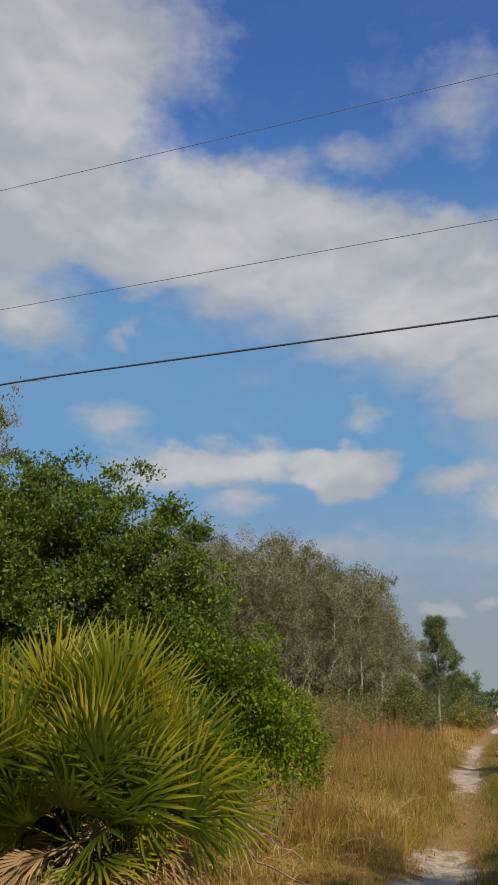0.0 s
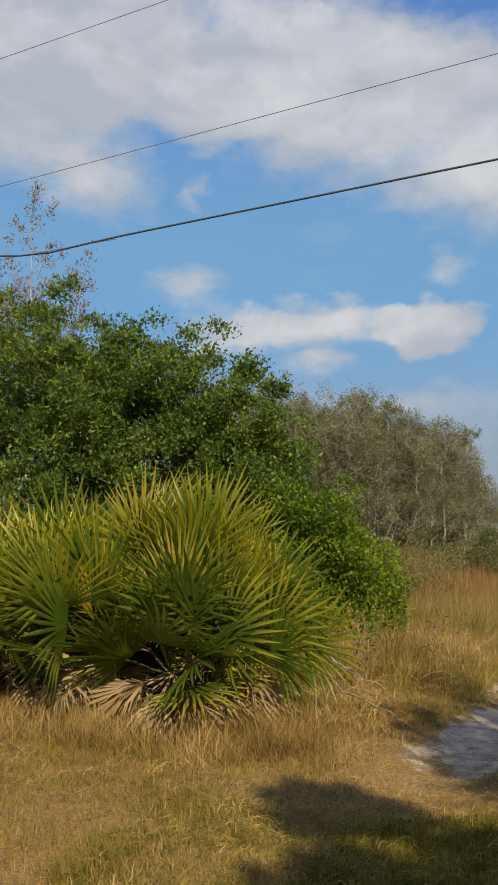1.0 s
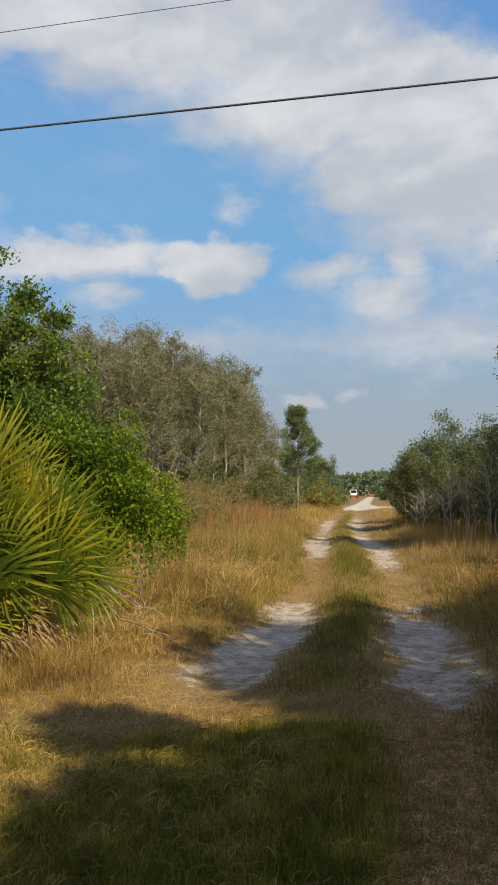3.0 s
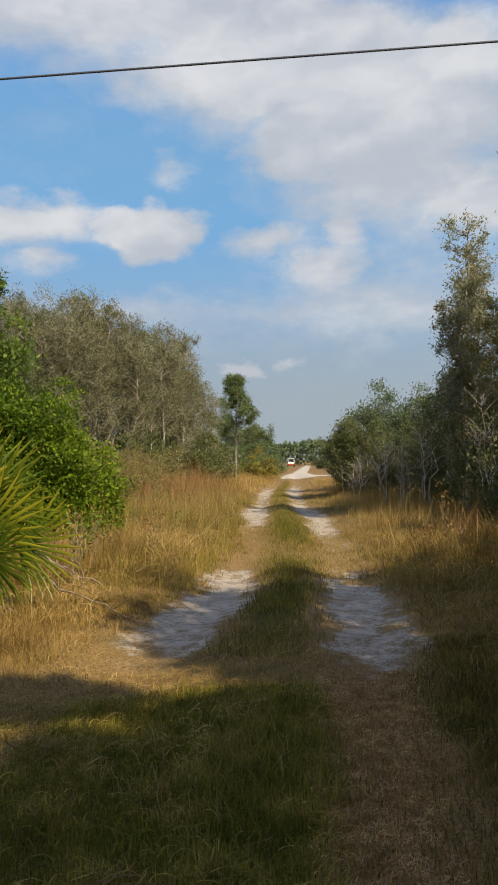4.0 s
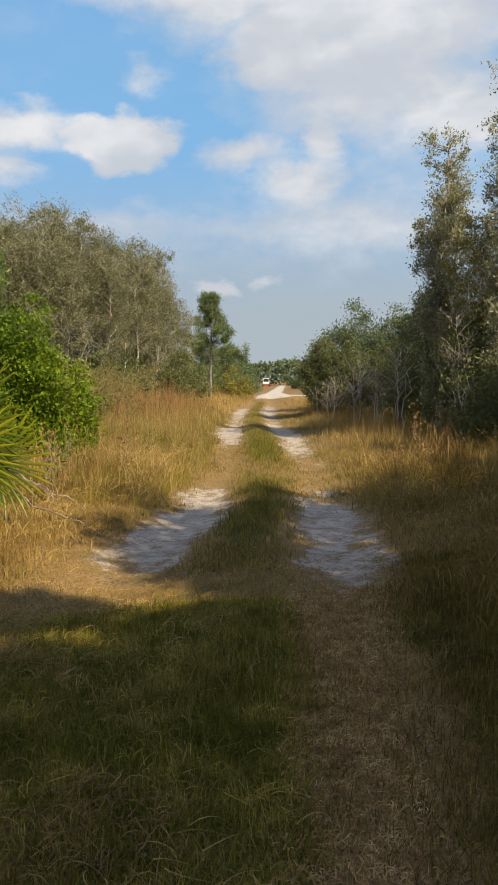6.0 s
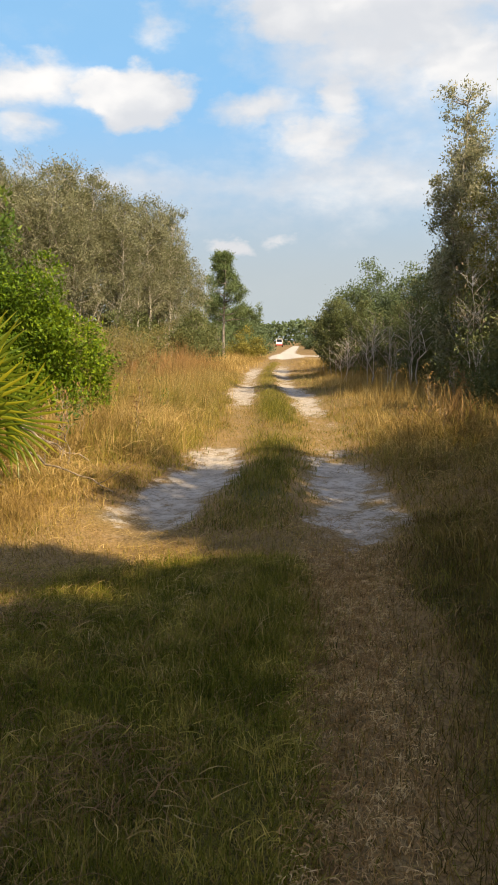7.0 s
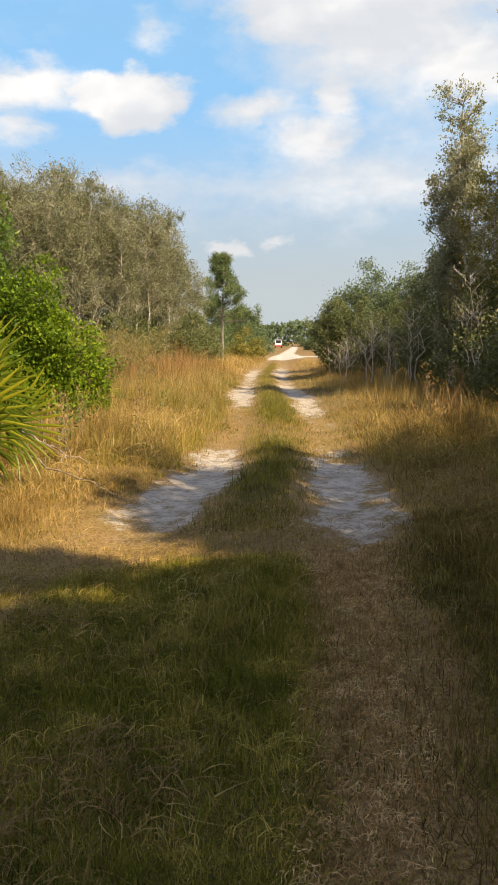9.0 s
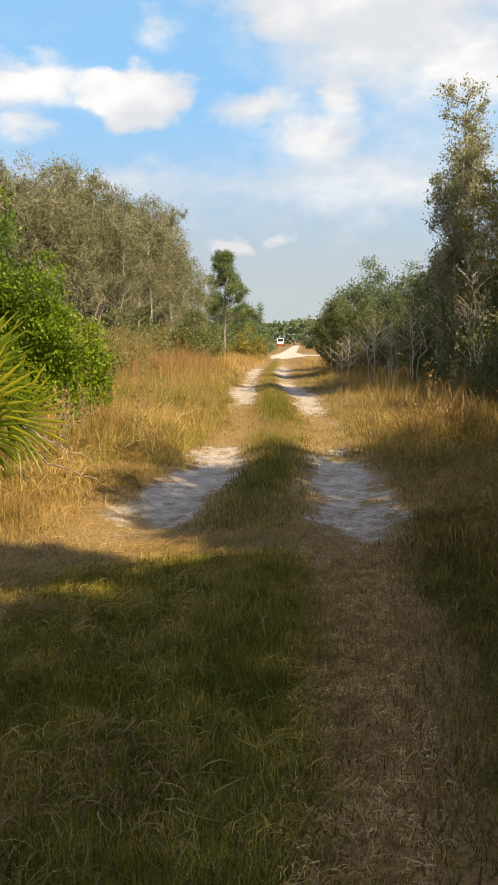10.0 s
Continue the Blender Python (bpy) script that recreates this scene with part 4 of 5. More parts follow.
for sx, sy, sh, sw in ((2.45, 31.0, 2.9, 0.7), (3.1, 31.5, 2.6, 0.9), (4.0, 30.5, 2.6, 0.9), (2.9, 33.0, 2.4, 0.7), (4.6, 29.0, 2.4, 0.9), (5.2, 27.0, 2.4, 0.9)):
    slender("grey_shrub", sx, sy, sh, sw, rng, MAT_DARK_LEAF, MAT_PALE_BARK, "scraggy grey-green shrub with pale twigs", 14000, 6, (0.065, 0.020), "roadside shrubs", 0.02, 0.0, 80, 0.38, "shrub", stem=0.007)
for sx, sy, sh in ((2.75, 23.6, 2.3), (3.75, 22.8, 2.5), (3.4, 24.5, 1.9), (2.3, 27.0, 1.5), (4.5, 18.0, 2.9)):
    slender("dead_shrub", sx, sy, sh, 0.7, rng, MAT_PINK_LEAF, MAT_BLEACHED, "bleached dead shrub with bare pale twigs", 130, 3, (0.06, 0.018), "dead shrubs", 0.3, 0.0, 60, 0.1, "shrub")
# unseen trees added to cast shade on the near end of the track
for tx, ty, th, tw in ((5.0, -2.4, 5.6, 1.5), (5.1, -0.5, 5.8, 1.25), (4.65, 0.25, 6.9, 0.45), (4.95, 2.2, 7.5, 1.6), (6.6, -0.4, 7.2, 1.9), (7.0, 7.4, 4.6, 1.6), (5.6, 4.8, 5.8, 1.5), (7.4, 12.0, 5.6, 1.6)):
    broadleaf("oak_tree", tx, ty, [((0, 0, th * 0.66), (tw, tw, th * 0.34)), ((-0.35 * tw, 0.25 * tw, th * 0.5), (tw, tw, th * 0.3))],
              rng, MAT_OAK, MAT_BARK, "unseen green oak added to cast shade on the grass track", clusters=900 if ty > 0 or tw < 1 or tx > 5.5 else 320, per=12, spread=0.2, leaf=(0.155, 0.058), bough=0.34 if tw < 1 else 0.55, trunk=0.14, group="shading oaks", twigs=30, small=True)

# unseen oak, its lobes set to cast the turf's dark patch and streak
broadleaf("oak_tree", 2.95, -0.95, [((0.1, 0.05, 4.65), (0.66, 0.66, 0.5)), ((0.3, 0.0, 3.9), (0.55, 0.55, 0.4)), ((0.1, 0.35, 5.8), (0.2, 0.22, 0.14)), ((-0.5, -0.5, 4.2), (0.32, 0.32, 0.25)), ((0.65, 0.8, 4.6), (0.35, 0.35, 0.3)), ((-0.6, -0.8, 3.6), (0.28, 0.28, 0.2))],
          rng, MAT_OAK, MAT_BARK, "unseen green oak added to cast shade on the grass track", clusters=1900, per=10, spread=0.1, leaf=(0.18, 0.07), bough=0.2, trunk=0.12, group="shading oaks", twigs=20, small=True)
# unseen oaks added behind and beside the track to block sky light
for tx, ty, th, tw in ((-6.5, -5.5, 5.0, 2.0), (0.4, -7.5, 4.6, 1.8), (9.0, -3.5, 7.0, 2.4), (9.5, 3.5, 7.0, 2.4)):
    broadleaf("oak_tree", tx, ty, [((0, 0, th * 0.66), (tw, tw, th * 0.34)), ((0.3 * tw, 0.2 * tw, th * 0.4), (tw, tw, th * 0.3))],
              rng, MAT_OAK, MAT_BARK, "unseen green oak added to block sky light over the track", clusters=420, per=8, spread=0.3, leaf=(0.42, 0.17), bough=0.6, trunk=0.14, group="shading oaks", twigs=20)

# ---- overhead lines ----
def wire(name, height, slope, radius, mat, label, kink=None, ends=(-32, 30)):
    x = np.linspace(*ends, 90)
    z = height + slope * (x + 4)
    if kink:
        z = z + np.where(x < kink, (kink - x) * 0.13, 0) - 0.05 * np.exp(-((x - kink) / 1.1) ** 2)
    ob = new(name, mesh_of(name, *tube(np.stack([x, 0 * x + 12.0, z], 1), np.full(90, radius), 6), mat))
    return tagged(ob, label, "cable")


wire("overhead_cable", 7.39, 0.042, 0.017, MAT_CABLE, "thick black overhead cable with a kink across the sky", kink=-9.3)
wire("overhead_wire", 9.03, 0.062, 0.0062, MAT_WIRE, "thin grey overhead wire across the sky")
wire("overhead_wire", 11.85, 0.074, 0.0062, MAT_WIRE, "thin grey overhead wire high across the sky")
wire("support_wire", 7.27, 0.02, 0.006, MAT_WIRE, "thin support wire that meets the thick cable", ends=(-32, -7.6))


# ---- utility vehicle far down the road ----
def block(x0, x1, y0, y1, z0, z1, bevel=0.04):
    bm = bmesh.new()
    bmesh.ops.create_cube(bm, size=1.0)
    for v in bm.verts:
        v.co = Vector(((x0 + x1) / 2 + v.co.x * (x1 - x0), (y0 + y1) / 2 + v.co.y * (y1 - y0), (z0 + z1) / 2 + v.co.z * (z1 - z0)))
    bmesh.ops.bevel(bm, geom=bm.edges[:], offset=bevel, segments=2, affect="EDGES")
    return bm


def bm_part(name, bm, mat, parent, label=""):
    me = bpy.data.meshes.new(name)
    bm.to_mesh(me)
    bm.free()
    me.materials.append(mat)
    return part(name, me, parent, label)


def utility_vehicle(x, y):
    ob = thing("utility_vehicle", x, y, 0.02, 0, "small white and red utility vehicle on the road", "vehicle")
    bm_part("body", block(-0.75, 0.75, -1.3, 1.3, 0.38, 0.66), MAT_RED, ob, "red lower body")
    bm_part("roof", block(-0.72, 0.72, -0.6, 0.9, 1.78, 1.9), MAT_WHITE, ob, "white flat roof")
    bm_part("hood", block(-0.68, 0.68, -1.25, -0.55, 0.66, 1.1), MAT_WHITE, ob, "white front hood")
    bm_part("windshield", block(-0.62, 0.62, -0.58, -0.54, 1.1, 1.75, 0.01), MAT_GLASS, ob, "dark windshield")
    bm_part("seat", block(-0.6, 0.6, 0.1, 0.6, 0.85, 1.35), MAT_RUBBER, ob, "black bench seat")
    for sx in (-0.66, 0.66):
        for sy in (-0.56, 0.84):
            bm_part("post", block(sx - 0.05, sx + 0.05, sy - 0.05, sy + 0.05, 0.85, 1.8, 0.01), MAT_WHITE, ob)
    for sx in (-0.72, 0.72):
        for sy in (-0.85, 0.85):
            bm = bmesh.new()
            bmesh.ops.create_cone(bm, cap_ends=True, segments=18, radius1=0.34, radius2=0.34, depth=0.24, matrix=pose(sx, sy, 0.33, 0, 90, 0))
            wheel = bm_part("wheel", bm, MAT_RUBBER, ob, "black knobbly tyre")
            bm = bmesh.new()
            bmesh.ops.create_cone(bm, cap_ends=True, segments=12, radius1=0.17, radius2=0.15, depth=0.27, matrix=pose(sx, sy, 0.33, 0, 90, 0))
            bm_part("rim", bm, MAT_WIRE, wheel)


utility_vehicle(0.85, 186.0)


# ---- fallen branches ----
def fallen_branch(points, radius, rng, forks=3):
    points = np.array(points, float)
    ob = thing("fallen_branch", *points[0][:2], 0, 0, "dry fallen branch lying in the grass", "branch", "fallen branches")
    origin = np.array([points[0][0], points[0][1], 0])
    line = np.concatenate([crooked(a, b, rng, 0.03, 5)[:-1] for a, b in zip(points[:-1], points[1:])] + [points[-1:]]) - origin
    part("stem", mesh_of("stem", *tube(line, np.linspace(radius, radius * 0.35, len(line)), 6), MAT_DEADWOOD), ob)
    for _ in range(forks):
        k = rng.integers(1, len(line) - 1)
        end = line[k] + rng.normal(0, 0.18, 3) + [0, 0, 0.12]
        part("twig", mesh_of("twig", *tube(crooked(line[k], end, rng, 0.06, 4), [radius * 0.4, radius * 0.3, radius * 0.22, radius * 0.1], 5), MAT_DEADWOOD), ob)


fallen_branch([(-3.15, 9.7, 0.50), (-2.7, 9.35, 0.34), (-2.1, 9.0, 0.16)], 0.019, rng)
fallen_branch([(-2.65, 8.6, 0.30), (-2.1, 8.05, 0.20), (-1.52, 7.45, 0.10)], 0.014, rng)
fallen_branch([(-2.6, 8.9, 0.75), (-2.65, 9.1, 0.4), (-2.3, 8.9, 0.2)], 0.010, rng, 2)

# ---- weeds on the bank ----
for k in range(12):
    wx, wy = rng.uniform(-3.6, -1.6), rng.uniform(8.5, 17)
    slender("weed", wx, wy, rng.uniform(0.5, 0.95), 0.13, rng, MAT_RUST if k % 3 else MAT_OAK, MAT_DEADWOOD, "thin dark weed stalk in the dry grass", 70, 2, (0.05, 0.012), "weeds", 0.3, 0.0, 14, 0.03, "weed")
for k in range(7):
    wx, wy = rng.uniform(1.6, 3.6), rng.uniform(7.5, 13)
    slender("weed", wx, wy, rng.uniform(0.5, 1.0), 0.12, rng, MAT_RUST, MAT_DEADWOOD, "rust-brown weed stalk in the shaded grass", 90, 2, (0.05, 0.012), "weeds", 0.35, 0.0, 14, 0.03, "weed")


def flower(x, y, height, rng):
    ob = thing("wildflower", x, y, 0, 0, "small yellow wildflower among the dry grass", "flower", "wildflowers")
    line = crooked((0, 0, -0.02), (0.03, 0, height), rng, 0.03, 6)
    part("stem", mesh_of("stem", *tube(line, np.full(6, 0.004), 4), MAT_TURF), ob, "thin green stem")
    for k in range(6):
        a = k * math.pi / 3
        c, q = np.array([math.cos(a), math.sin(a), 0.2]), np.array([-math.sin(a), math.cos(a), 0])
        v = line[-1] + np.array([0 * c, c * 0.02 + q * 0.012, c * 0.042, c * 0.02 - q * 0.012])
        part("petal", mesh_of("petal", v, np.array([[0, 1, 2, 3]]), MAT_FLOWER), ob)


flower(-2.77, 14.0, 0.72, rng)
flower(-2.5, 12.2, 0.5, rng)

# ---- grasses ----
def tall_left(x, y):
    edge = np.interp(y, *LANE_LEFT) - 0.50 - 0.25 * (fbm(0 * x, y * 0.7, 31) - 0.5) - 0.3 * box(y, 4, 7.6, 1.5)
    return np.clip((edge - x) / 0.35, 0, 1) * (1 - box(x, -9, -2.2, 0.6) * box(y, 0, 7.4, 0.6)) * np.clip((fbm(x * 0.9, y * 0.9, 33) - 0.27) * 3.2, 0.08, 1)


def tall_right(x, y):
    edge = np.interp(y, *LANE_RIGHT) + 0.46 - 0.2 * (fbm(0 * x, y * 0.7, 41) - 0.5)
    return np.clip((x - edge) / 0.35, 0, 1) * np.clip((fbm(x * 0.9, y * 0.9, 43) - 0.27) * 3.2, 0.08, 1)


def stand_of_grass(name, count, x0, x1, y0, y1, weight, tall, width, mat, label, per=14, spread=0.10, lean=0.28):
    rng = np.random.default_rng(count + int(abs(x0) * 100) + int(abs(y0) * 1000))
    x, y = strew(count, x0, x1, y0, y1, rng, weight)
    edge = np.clip(np.minimum(np.abs(x + 1.3), np.abs(x - 1.2)) / 1.4, 0.3, 1)
    h = tall[0] + (tall[1] - tall[0]) * fbm(x * 0.45, y * 0.45, 51) * 1.4
    h = h * (0.4 + 0.6 * edge) * (0.2 + 1.7 * fbm(x * 1.9, y * 1.5, 53) ** 1.3) * (0.5 + 0.5 * np.clip((y - 6.5) / 4.0, 0, 1))
    h = h * (1 - 0.5 * box(x, -5.5, -3.0, 0.6) * box(y, 11.3, 15.0, 1.2))
    h = h * (1 - 0.6 * box(x, -3.4, -1.3, 0.5) * box(y, 6.8, 9.7, 0.8))
    k = np.repeat(np.arange(len(x)), per)
    bx, by = x[k] + rng.normal(0, spread, len(k)), y[k] + rng.normal(0, spread, len(k))
    bare = sand_of(bx, by) < 0.3
    k, bx, by = k[bare], bx[bare], by[bare]
    return grass(name, bx, by, h[k] * rng.uniform(0.2, 1.15, len(k)), width * rng.uniform(0.6, 1.2, len(k)), rng, mat, label, lean, cheap=y0 > 12)


stand_of_grass("tall_grass", 5600, -6.5, -1.2, 7.0, 15.0, tall_left, (0.25, 0.85), 0.0038, MAT_STRAW, "tall dry golden grass on the bank", 18, 0.17, 1.05)
stand_of_grass("tall_grass", 3200, -6.5, -1.2, 6.6, 18.0, tall_left, (0.2, 0.6), 0.0042, MAT_STRAW_GREEN, "half-green grass among the dry stems", 18, 0.17, 0.9)
stand_of_grass("tall_grass", 8500, -12, -1.2, 15.0, 34.0, tall_left, (0.25, 0.8), 0.0055, MAT_STRAW, "tall dry golden grass on the bank", 16, 0.26, 1.05)
stand_of_grass("tall_grass", 4000, -8, -1.2, 14.0, 34.0, tall_left, (0.25, 0.7), 0.006, MAT_BRUSH, "half-green grass among the dry stems", 14, 0.22, 0.85)
stand_of_grass("tall_grass", 6000, -14, -1.2, 33.0, 75.0, tall_left, (0.3, 0.85), 0.012, MAT_STRAW, "tall dry golden grass farther down the bank", 14, 0.45, 0.9)
stand_of_grass("tall_grass", 2500, 1.1, 6.0, 4.8, 14.0, tall_right, (0.35, 1.05), 0.0034, MAT_TAWNY, "dry brown grass on the shaded bank", 18, 0.15, 0.75)
stand_of_grass("tall_grass", 1000, 0.9, 4.0, 2.0, 4.6, tall_right, (0.25, 0.6), 0.0034, MAT_VERGE_SHADE, "half-green grass on the shaded bank", 16, 0.14, 0.8)
stand_of_grass("tall_grass", 2400, 1.0, 6.0, 4.4, 13.0, tall_right, (0.25, 0.6), 0.0036, MAT_STRAW_GREEN, "half-green grass on the shaded bank", 16, 0.15, 0.8)
stand_of_grass("tall_grass", 7000, 1.1, 14.0, 13.0, 60.0, tall_right, (0.2, 0.55), 0.006, MAT_STRAW, "dry brown grass under the shaded trees", 13, 0.3, 0.9)


stand_of_grass("tall_grass", 2600, -2.9, -1.1, 8.0, 30.0, lambda x, y: box(x, -2.4, np.interp(y, *LANE_LEFT) - 0.35, 0.5) * np.clip((fbm(x * 1.1, y * 0.7, 35) - 0.3) * 3, 0, 1), (0.15, 0.42), 0.0045, MAT_STRAW_GREEN, "olive-green grass fringe beside the track", 16, 0.14, 0.85)


stand_of_grass("tall_grass", 3600, 1.2, 7.0, 17.0, 36.0, lambda x, y: np.clip((x - 1.25 - 0.01 * y) / 0.5, 0, 1) * np.clip((fbm(x * 0.7, y * 0.6, 45) - 0.25) * 3, 0.2, 1), (0.35, 0.8), 0.0055, MAT_STRAW, "tall golden grass in front of the grey shrubs", 14, 0.22, 1.1)


def brush(x, y):
    return box(x, -8.0, -3.2, 1.0) * box(y, 26, 38, 4) * (fbm(x * 0.5, y * 0.3, 61) > 0.4)


stand_of_grass("rust_brush", 3000, -9, -2.5, 24.0, 42.0, brush, (0.7, 1.4), 0.010, MAT_RUST, "rust-brown dead fern brush in the grass", 16, 0.22, 0.75)
for bx, by, bh in ((-6.2, 18.5, 1.5), (-7.3, 20.0, 1.7), (-6.0, 21.5, 1.8), (-5.1, 23.0, 1.6), (-7.6, 23.0, 2.0), (-6.4, 25.0, 2.0), (-5.2, 26.5, 1.7), (-9.0, 22.0, 2.1), (-8.6, 25.5, 2.2), (-10.5, 24.0, 2.2), (-4.6, 20.5, 1.1), (-7.0, 28.5, 2.0),
                   (-8.4, 29.5, 2.3), (-10.2, 28.5, 2.5), (-11.8, 28.0, 2.5), (-7.6, 32.0, 2.2), (-9.4, 31.0, 2.6), (-6.4, 34.5, 2.0), (-12.6, 27.0, 2.6), (-6.0, 37.5, 2.0)):
    slender("brush", bx, by, bh, 0.75, rng, MAT_BRUSH, MAT_DEADWOOD, "thin tan and olive brush below the woods", 5200, 7, (0.11, 0.0075), "olive brush", 0.05, 0.0, 90, 0.42, "shrub")
for rx, ry, rh in ((2.55, 11.6, 0.9), (2.95, 12.2, 1.0), (4.0, 17.2, 1.35), (3.95, 17.3, 1.2), (3.45, 15.6, 0.95), (3.0, 13.9, 0.95)):
    k = 34
    grass("reed_tuft", rng.normal(rx, 0.06, k), rng.normal(ry, 0.06, k), rh * rng.uniform(0.6, 1.0, k), np.full(k, 0.006), rng, MAT_RUST, "rust-brown upright reed tuft", 0.25)

# short turf: dry thatch everywhere near, green blades where it is lush
def thatch(x, y):
    return np.clip(1 - 1.7 * sand_of(x, y), 0, 1) * (1 - 0.75 * lush_shade_of(x, y)) * (1 - 0.35 * worn_of(x, y))


def turf(x, y):
    return np.clip(1 - 2.2 * sand_of(x, y), 0, 1) * np.clip(0.10 + 1.1 * lush_shade_of(x, y), 0, 1)


def short_grass(name, count, x0, x1, y0, y1, weight, tall, width, mat, label, lean):
    rng = np.random.default_rng(count + int(abs(x0) * 100) + int(abs(y0) * 1000))
    x, y = strew(count, x0, x1, y0, y1, rng, weight)
    h = rng.uniform(*tall, len(x)) * (0.6 + 0.8 * fbm(x * 1.3, y * 1.3, 71)) * (1 - 0.7 * np.maximum(*rut_masks(x, y)) * (y > 6))
    grass(name, x, y, h, width * rng.uniform(0.8, 1.6, len(x)), rng, mat, label, lean, 0.006, tall[1] < 0.2)


short_grass("thatch", 175000, -4.5, 3.2, 1.7, 7.5, thatch, (0.02, 0.08), 0.0019, MAT_THATCH, "short trampled straw-coloured turf", 2.2)
short_grass("thatch", 90000, -5.0, 3.0, 7.5, 18.0, thatch, (0.03, 0.10), 0.0028, MAT_THATCH, "short trampled straw-coloured turf", 1.8)
short_grass("thatch", 62000, -3.0, 3.6, 12.0, 36.0, lambda x, y: np.clip(1 - 1.7 * sand_of(x, y), 0, 1), (0.04, 0.15), 0.0048, MAT_BRUSH, "short olive and straw-coloured turf", 1.4)
short_grass("turf", 150000, -4.5, 2.4, 1.7, 7.0, turf, (0.03, 0.105), 0.0019, MAT_TURF, "short green turf", 1.8)
short_grass("turf", 90000, -2.4, 0.3, 1.7, 5.6, fore_turf_shade, (0.03, 0.12), 0.0021, MAT_TURF, "thick green turf between the near wheel tracks", 1.5)
short_grass("turf", 36000, -1.2, 0.8, 6.2, 24.0, lambda x, y: (1 - sand_of(x, y)) * np.exp(-np.abs((x - np.interp(y, *LANE_LEFT) / 2 - np.interp(y, *LANE_RIGHT) / 2) / 0.42) ** 3) * (0.2 + fbm(x * 1.6, y * 1.1, 95)) * (1 - 0.85 * box(y, 12.2, 16.5, 1.5)), (0.03, 0.14), 0.0025, MAT_GREEN_GRASS, "greener grass on the strip between the ruts", 0.7)
short_grass("turf", 30000, -1.2, 0.8, 6.5, 55.0, lambda x, y: (1 - sand_of(x, y)) * np.exp(-np.abs((x - np.interp(y, *LANE_LEFT) / 2 - np.interp(y, *LANE_RIGHT) / 2) / 0.42) ** 3) * (0.2 + fbm(x * 1.2, y * 0.8, 97)) * (1 - 0.85 * box(y, 12.2, 16.5, 1.5)), (0.04, 0.17), 0.004, MAT_STRAW_GREEN, "yellowed grass strip between the ruts", 0.7)
stand_of_grass("turf_tufts", 1500, -2.4, 0.25, 1.8, 5.0, lambda x, y: fbm(x * 1.4, y * 1.4, 101) * 1.3, (0.09, 0.28), 0.0019, MAT_TURF, "loose tufts of olive grass in the turf", 24, 0.07, 1.3)
stand_of_grass("turf_tufts", 4200, -2.6, 0.0, 1.8, 5.0, lambda x, y: np.clip((fbm(x * 1.4, y * 1.4, 103) - 0.25) * 2.2, 0, 1) * np.clip(0.25 - 0.9 * x, 0.12, 1), (0.14, 0.40), 0.0024, MAT_STRAW, "loose tufts of dead grass in the turf", 14, 0.07, 1.5)
stand_of_grass("turf_tufts", 1800, -2.6, 0.2, 1.8, 5.2, lambda x, y: np.clip((fbm(x * 2.2, y * 2.2, 104) - 0.35) * 3, 0, 1), (0.16, 0.45), 0.0026, MAT_STRAW_GREEN, "yellow-green tufts in the shaded turf", 26, 0.06, 1.1)
stand_of_grass("turf_tufts", 900, -5.5, -1.8, 3.6, 6.6, lambda x, y: fbm(x * 1.4, y * 1.4, 105) * 1.2, (0.10, 0.34), 0.0020, MAT_STRAW_GREEN, "loose tufts of yellowed grass in the turf", 22, 0.07, 0.85)
stand_of_grass("turf_tufts", 900, -5.5, -1.6, 3.6, 7.0, lambda x, y: fbm(x * 1.4, y * 1.4, 107), (0.08, 0.36), 0.0019, MAT_THATCH, "loose tufts of dead grass in the turf", 18, 0.09, 1.05)
stand_of_grass("turf_tufts", 2600, 0.5, 3.0, 1.9, 6.8, lambda x, y: fbm(x * 1.4, y * 1.4, 109) * box(x, 0.5 + 0.10 * y, 5, 0.5), (0.10, 0.40), 0.0021, MAT_VERGE_SHADE, "loose tufts of brown, shade-darkened grass beside the track", 22, 0.08, 0.85)
short_grass("worn_straw", 90000, 0.0, 1.4, 1.7, 6.8, near_lane, (0.02, 0.07), 0.0021, MAT_WORN, "worn brown straw in the wheel track", 2.6)
short_grass("worn_straw", 4000, 0.0, 1.4, 1.7, 6.8, lambda x, y: near_lane(x, y) * fbm(x * 4, y * 4, 113), (0.03, 0.08), 0.0030, MAT_WORN, "pale curled straw in the wheel track", 1.3)
def lane_straw(x, y):
    return np.clip(np.maximum(*rut_masks(x, y)) * (1 - 0.9 * sand_of(x, y)), 0, 1) * np.clip(fbm(x * 1.8, y * 0.9, 117) * 1.6 - 0.2, 0.1, 1)


short_grass("lane_straw", 60000, -1.6, 1.6, 9.5, 21.0, lane_straw, (0.06, 0.16), 0.0030, MAT_THATCH, "flat trodden straw in the wheel lanes", 1.6)
short_grass("lane_straw", 26000, -1.6, 1.6, 9.5, 21.0, lambda x, y: lane_straw(x, y) * np.clip((fbm(x * 1.3, y * 0.7, 119) - 0.4) * 4, 0, 1), (0.08, 0.20), 0.0034, MAT_GREEN_GRASS, "low green grass in the wheel lanes", 1.2)
short_grass("verge", 90000, 0.4, 2.6, 1.7, 6.8, lambda x, y: np.clip((x - 0.16 - 0.088 * y) * 1.8, 0, 1) * np.clip(fbm(x * 2.5, y * 2.5, 139) * 1.8 - 0.1, 0.15, 1), (0.03, 0.11), 0.0021, MAT_VERGE_SHADE, "short brown grass darkened for shade on the verge", 1.6)
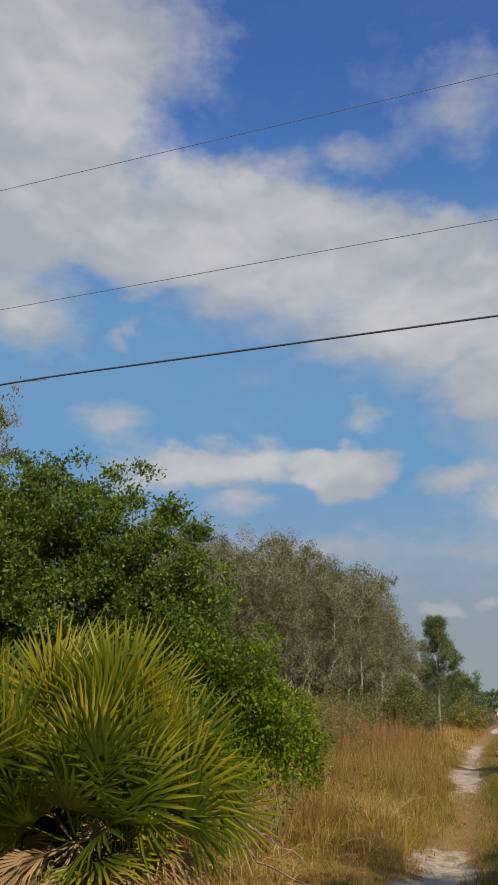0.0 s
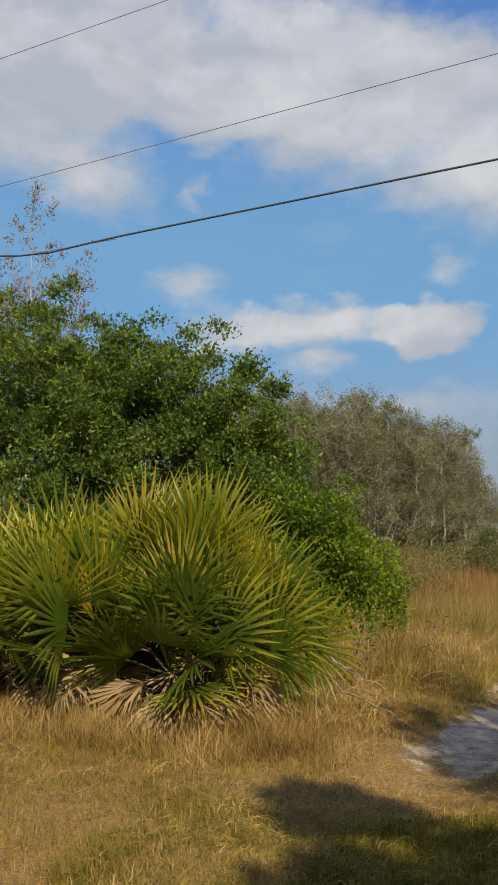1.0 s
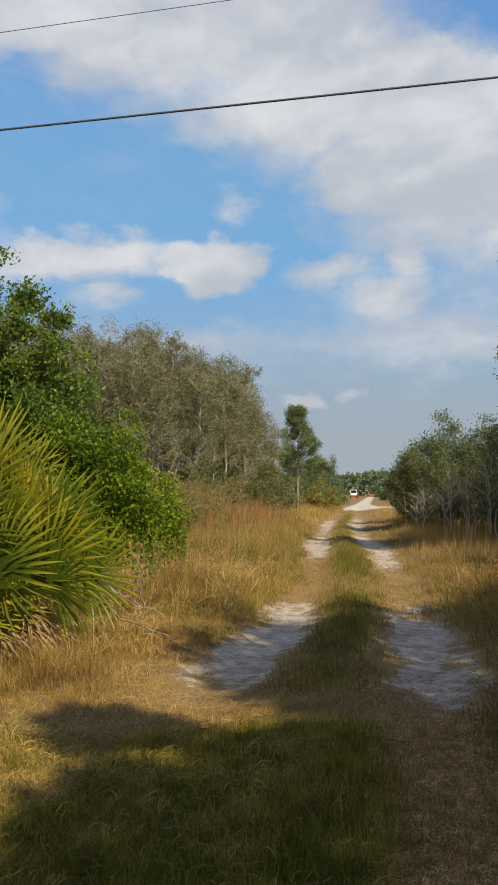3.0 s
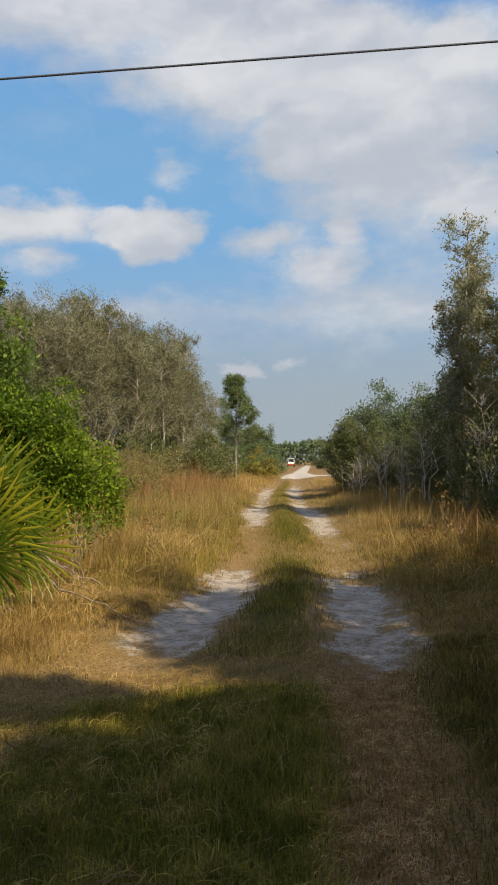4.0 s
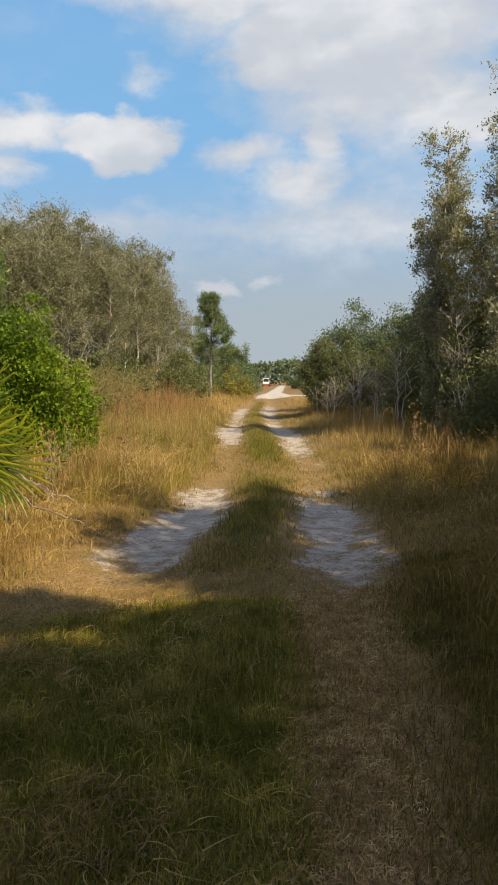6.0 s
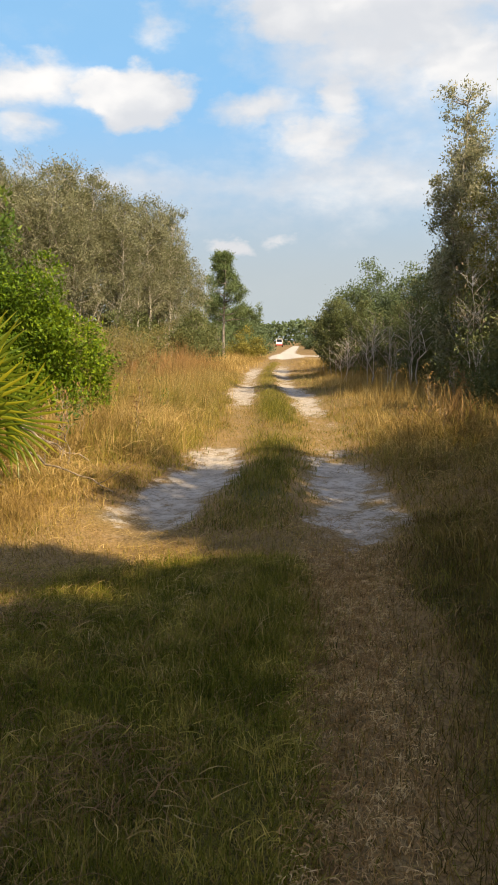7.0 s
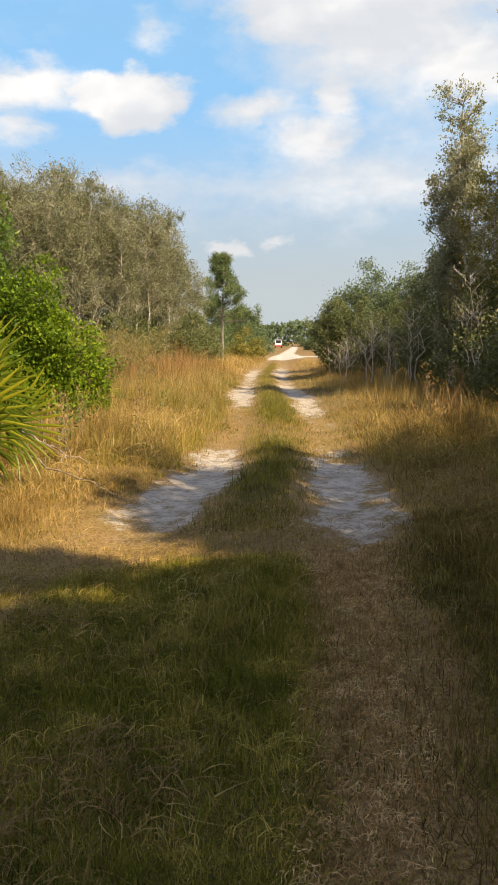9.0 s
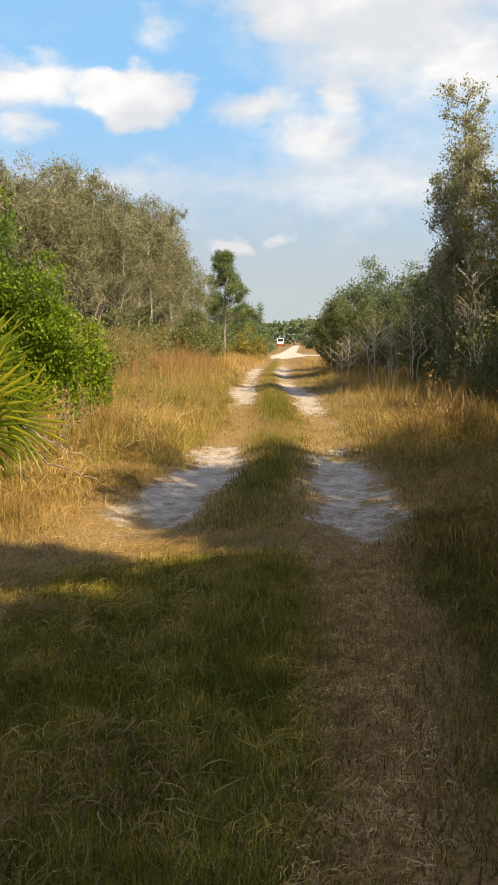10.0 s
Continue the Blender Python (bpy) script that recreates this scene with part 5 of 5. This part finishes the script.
short_grass("verge", 26000, 0.4, 2.6, 1.7, 6.8, lambda x, y: np.clip((x - 0.20 - 0.088 * y) * 4, 0, 1) * np.clip((fbm(x * 2, y * 2, 137) - 0.4) * 4, 0, 1), (0.03, 0.10), 0.0021, MAT_RUST, "rust-brown dead grass on the shaded verge", 2.0)
short_grass("litter", 60000, -1.9, 1.5, 5.8, 12.0, lambda x, y: sand_of(x, y) * np.clip((fbm(x * 2.2, y * 1.6, 121) - 0.42) * 4, 0.05, 1), (0.02, 0.08), 0.004, MAT_LITTER, "dark dry litter on the sand", 9.0)
short_grass("litter", 22000, -1.9, 1.5, 11.0, 30.0, sand_of, (0.03, 0.09), 0.006, MAT_LITTER, "dark dry litter on the sand", 9.0)
stand_of_grass("strip_tufts", 1500, -0.9, 0.9, 6.6, 20.0, lambda x, y: np.exp(-np.abs((x - np.interp(y, *LANE_LEFT) / 2 - np.interp(y, *LANE_RIGHT) / 2) / 0.34) ** 3) * np.clip((fbm(x * 1.6, y * 0.8, 131) - 0.32) * 3.5, 0.05, 1), (0.14, 0.36), 0.0030, MAT_GREEN_GRASS, "green tufts on the strip between the ruts", 16, 0.08, 0.9)
# curled stalks that lie in the shaded turf and in the wheel track
def curled_straw(name, count, x0, x1, y0, y1, weight, long, width, mat, label):
    rng = np.random.default_rng(count)
    x, y = strew(count, x0, x1, y0, y1, rng, weight)
    v, f = curls(x, y, ground_height(x, y) + rng.uniform(0, 0.05, len(x)) * np.where(y > 5.5, 5.0 * (long[1] > 0.4), 1.0 * (x < 0.1)), rng.uniform(*long, len(x)), width * rng.uniform(0.6, 1.4, len(x)), rng)
    tagged(new(name, mesh_of(name, v, f, mat)), label, "grass", "", "stuff")


curled_straw("dead_stalks", 2400, -2.6, 0.2, 1.8, 5.2, lambda x, y: np.clip((fbm(x * 1.7, y * 1.7, 91) - 0.33) * 3, 0, 1) * np.clip(0.4 - 0.8 * x, 0.15, 1), (0.05, 0.20), 0.0016, MAT_STRAW, "bleached curled stalks lying in the turf")
curled_straw("dead_stalks", 9000, -2.6, 0.2, 1.8, 5.2, lambda x, y: np.clip((fbm(x * 1.3, y * 1.3, 92) - 0.36) * 4, 0, 1), (0.04, 0.13), 0.0018, MAT_TURF, "yellow-green curled blades in the turf")
curled_straw("dead_stalks", 7000, -2.0, -0.2, 1.8, 4.2, lambda x, y: np.clip((fbm(x * 1.6, y * 1.6, 96) - 0.42) * 5, 0, 1), (0.05, 0.18), 0.0016, MAT_RUST, "rust-brown dead stalks in the turf")
stand_of_grass("turf_tufts", 700, -2.0, -0.2, 1.8, 4.0, lambda x, y: np.clip((fbm(x * 1.6, y * 1.6, 96) - 0.42) * 5, 0, 1), (0.14, 0.36), 0.0020, MAT_RUST, "rust-brown dead tufts in the turf", 20, 0.07, 1.2)
curled_straw("lane_litter", 42000, 0.0, 1.4, 1.7, 6.4, lambda x, y: near_lane(x, y) * (0.35 + 0.9 * fbm(x * 5, y * 5, 94)), (0.015, 0.05), 0.0019, MAT_WORN, "curled brown straw in the wheel track")
curled_straw("lane_litter", 7000, 0.0, 0.9, 1.7, 5.6, lambda x, y: near_lane(x, y) * np.clip(1.25 - 4.0 * (x - 0.032 * y), 0, 1) * fbm(x * 4, y * 4, 95), (0.03, 0.08), 0.0022, MAT_STRAW, "golden straw along the turf edge")
curled_straw("dead_stalks", 3600, 0.3, 3.0, 1.8, 7.0, lambda x, y: fbm(x * 1.5, y * 1.5, 93), (0.08, 0.28), 0.0016, MAT_RUST, "rust-brown stalks lying beside the track")
for x0, x1, y0, y1, weight in ((-6.5, -1.2, 6.8, 16.0, tall_left), (1.1, 4.5, 5.5, 13.0, tall_right)):
    curled_straw("bent_straw", 9000 if x0 < 0 else 5000, x0, x1, y0, y1, weight, (0.15, 0.5), 0.0024, MAT_STRAW if x0 < 0 else MAT_TAWNY, "bent dry stems matted in the bank grass")
curled_straw("dead_stalks", 5500, -5.0, 0.2, 4.6, 7.2, lambda x, y: thatch(x, y), (0.05, 0.16), 0.0018, MAT_STRAW, "pale straw strewn over the short turf")


# the bank of straw round the palmetto
stand_of_grass("straw_skirt", 1400, -6.5, -1.7, 5.7, 7.2, lambda x, y: box(x, -6.4, -2.0, 0.5) * box(y, 5.8, 6.9, 0.5), (0.28, 0.75), 0.0024, MAT_STRAW, "matted straw round the palmetto foot", 22, 0.13, 1.2)
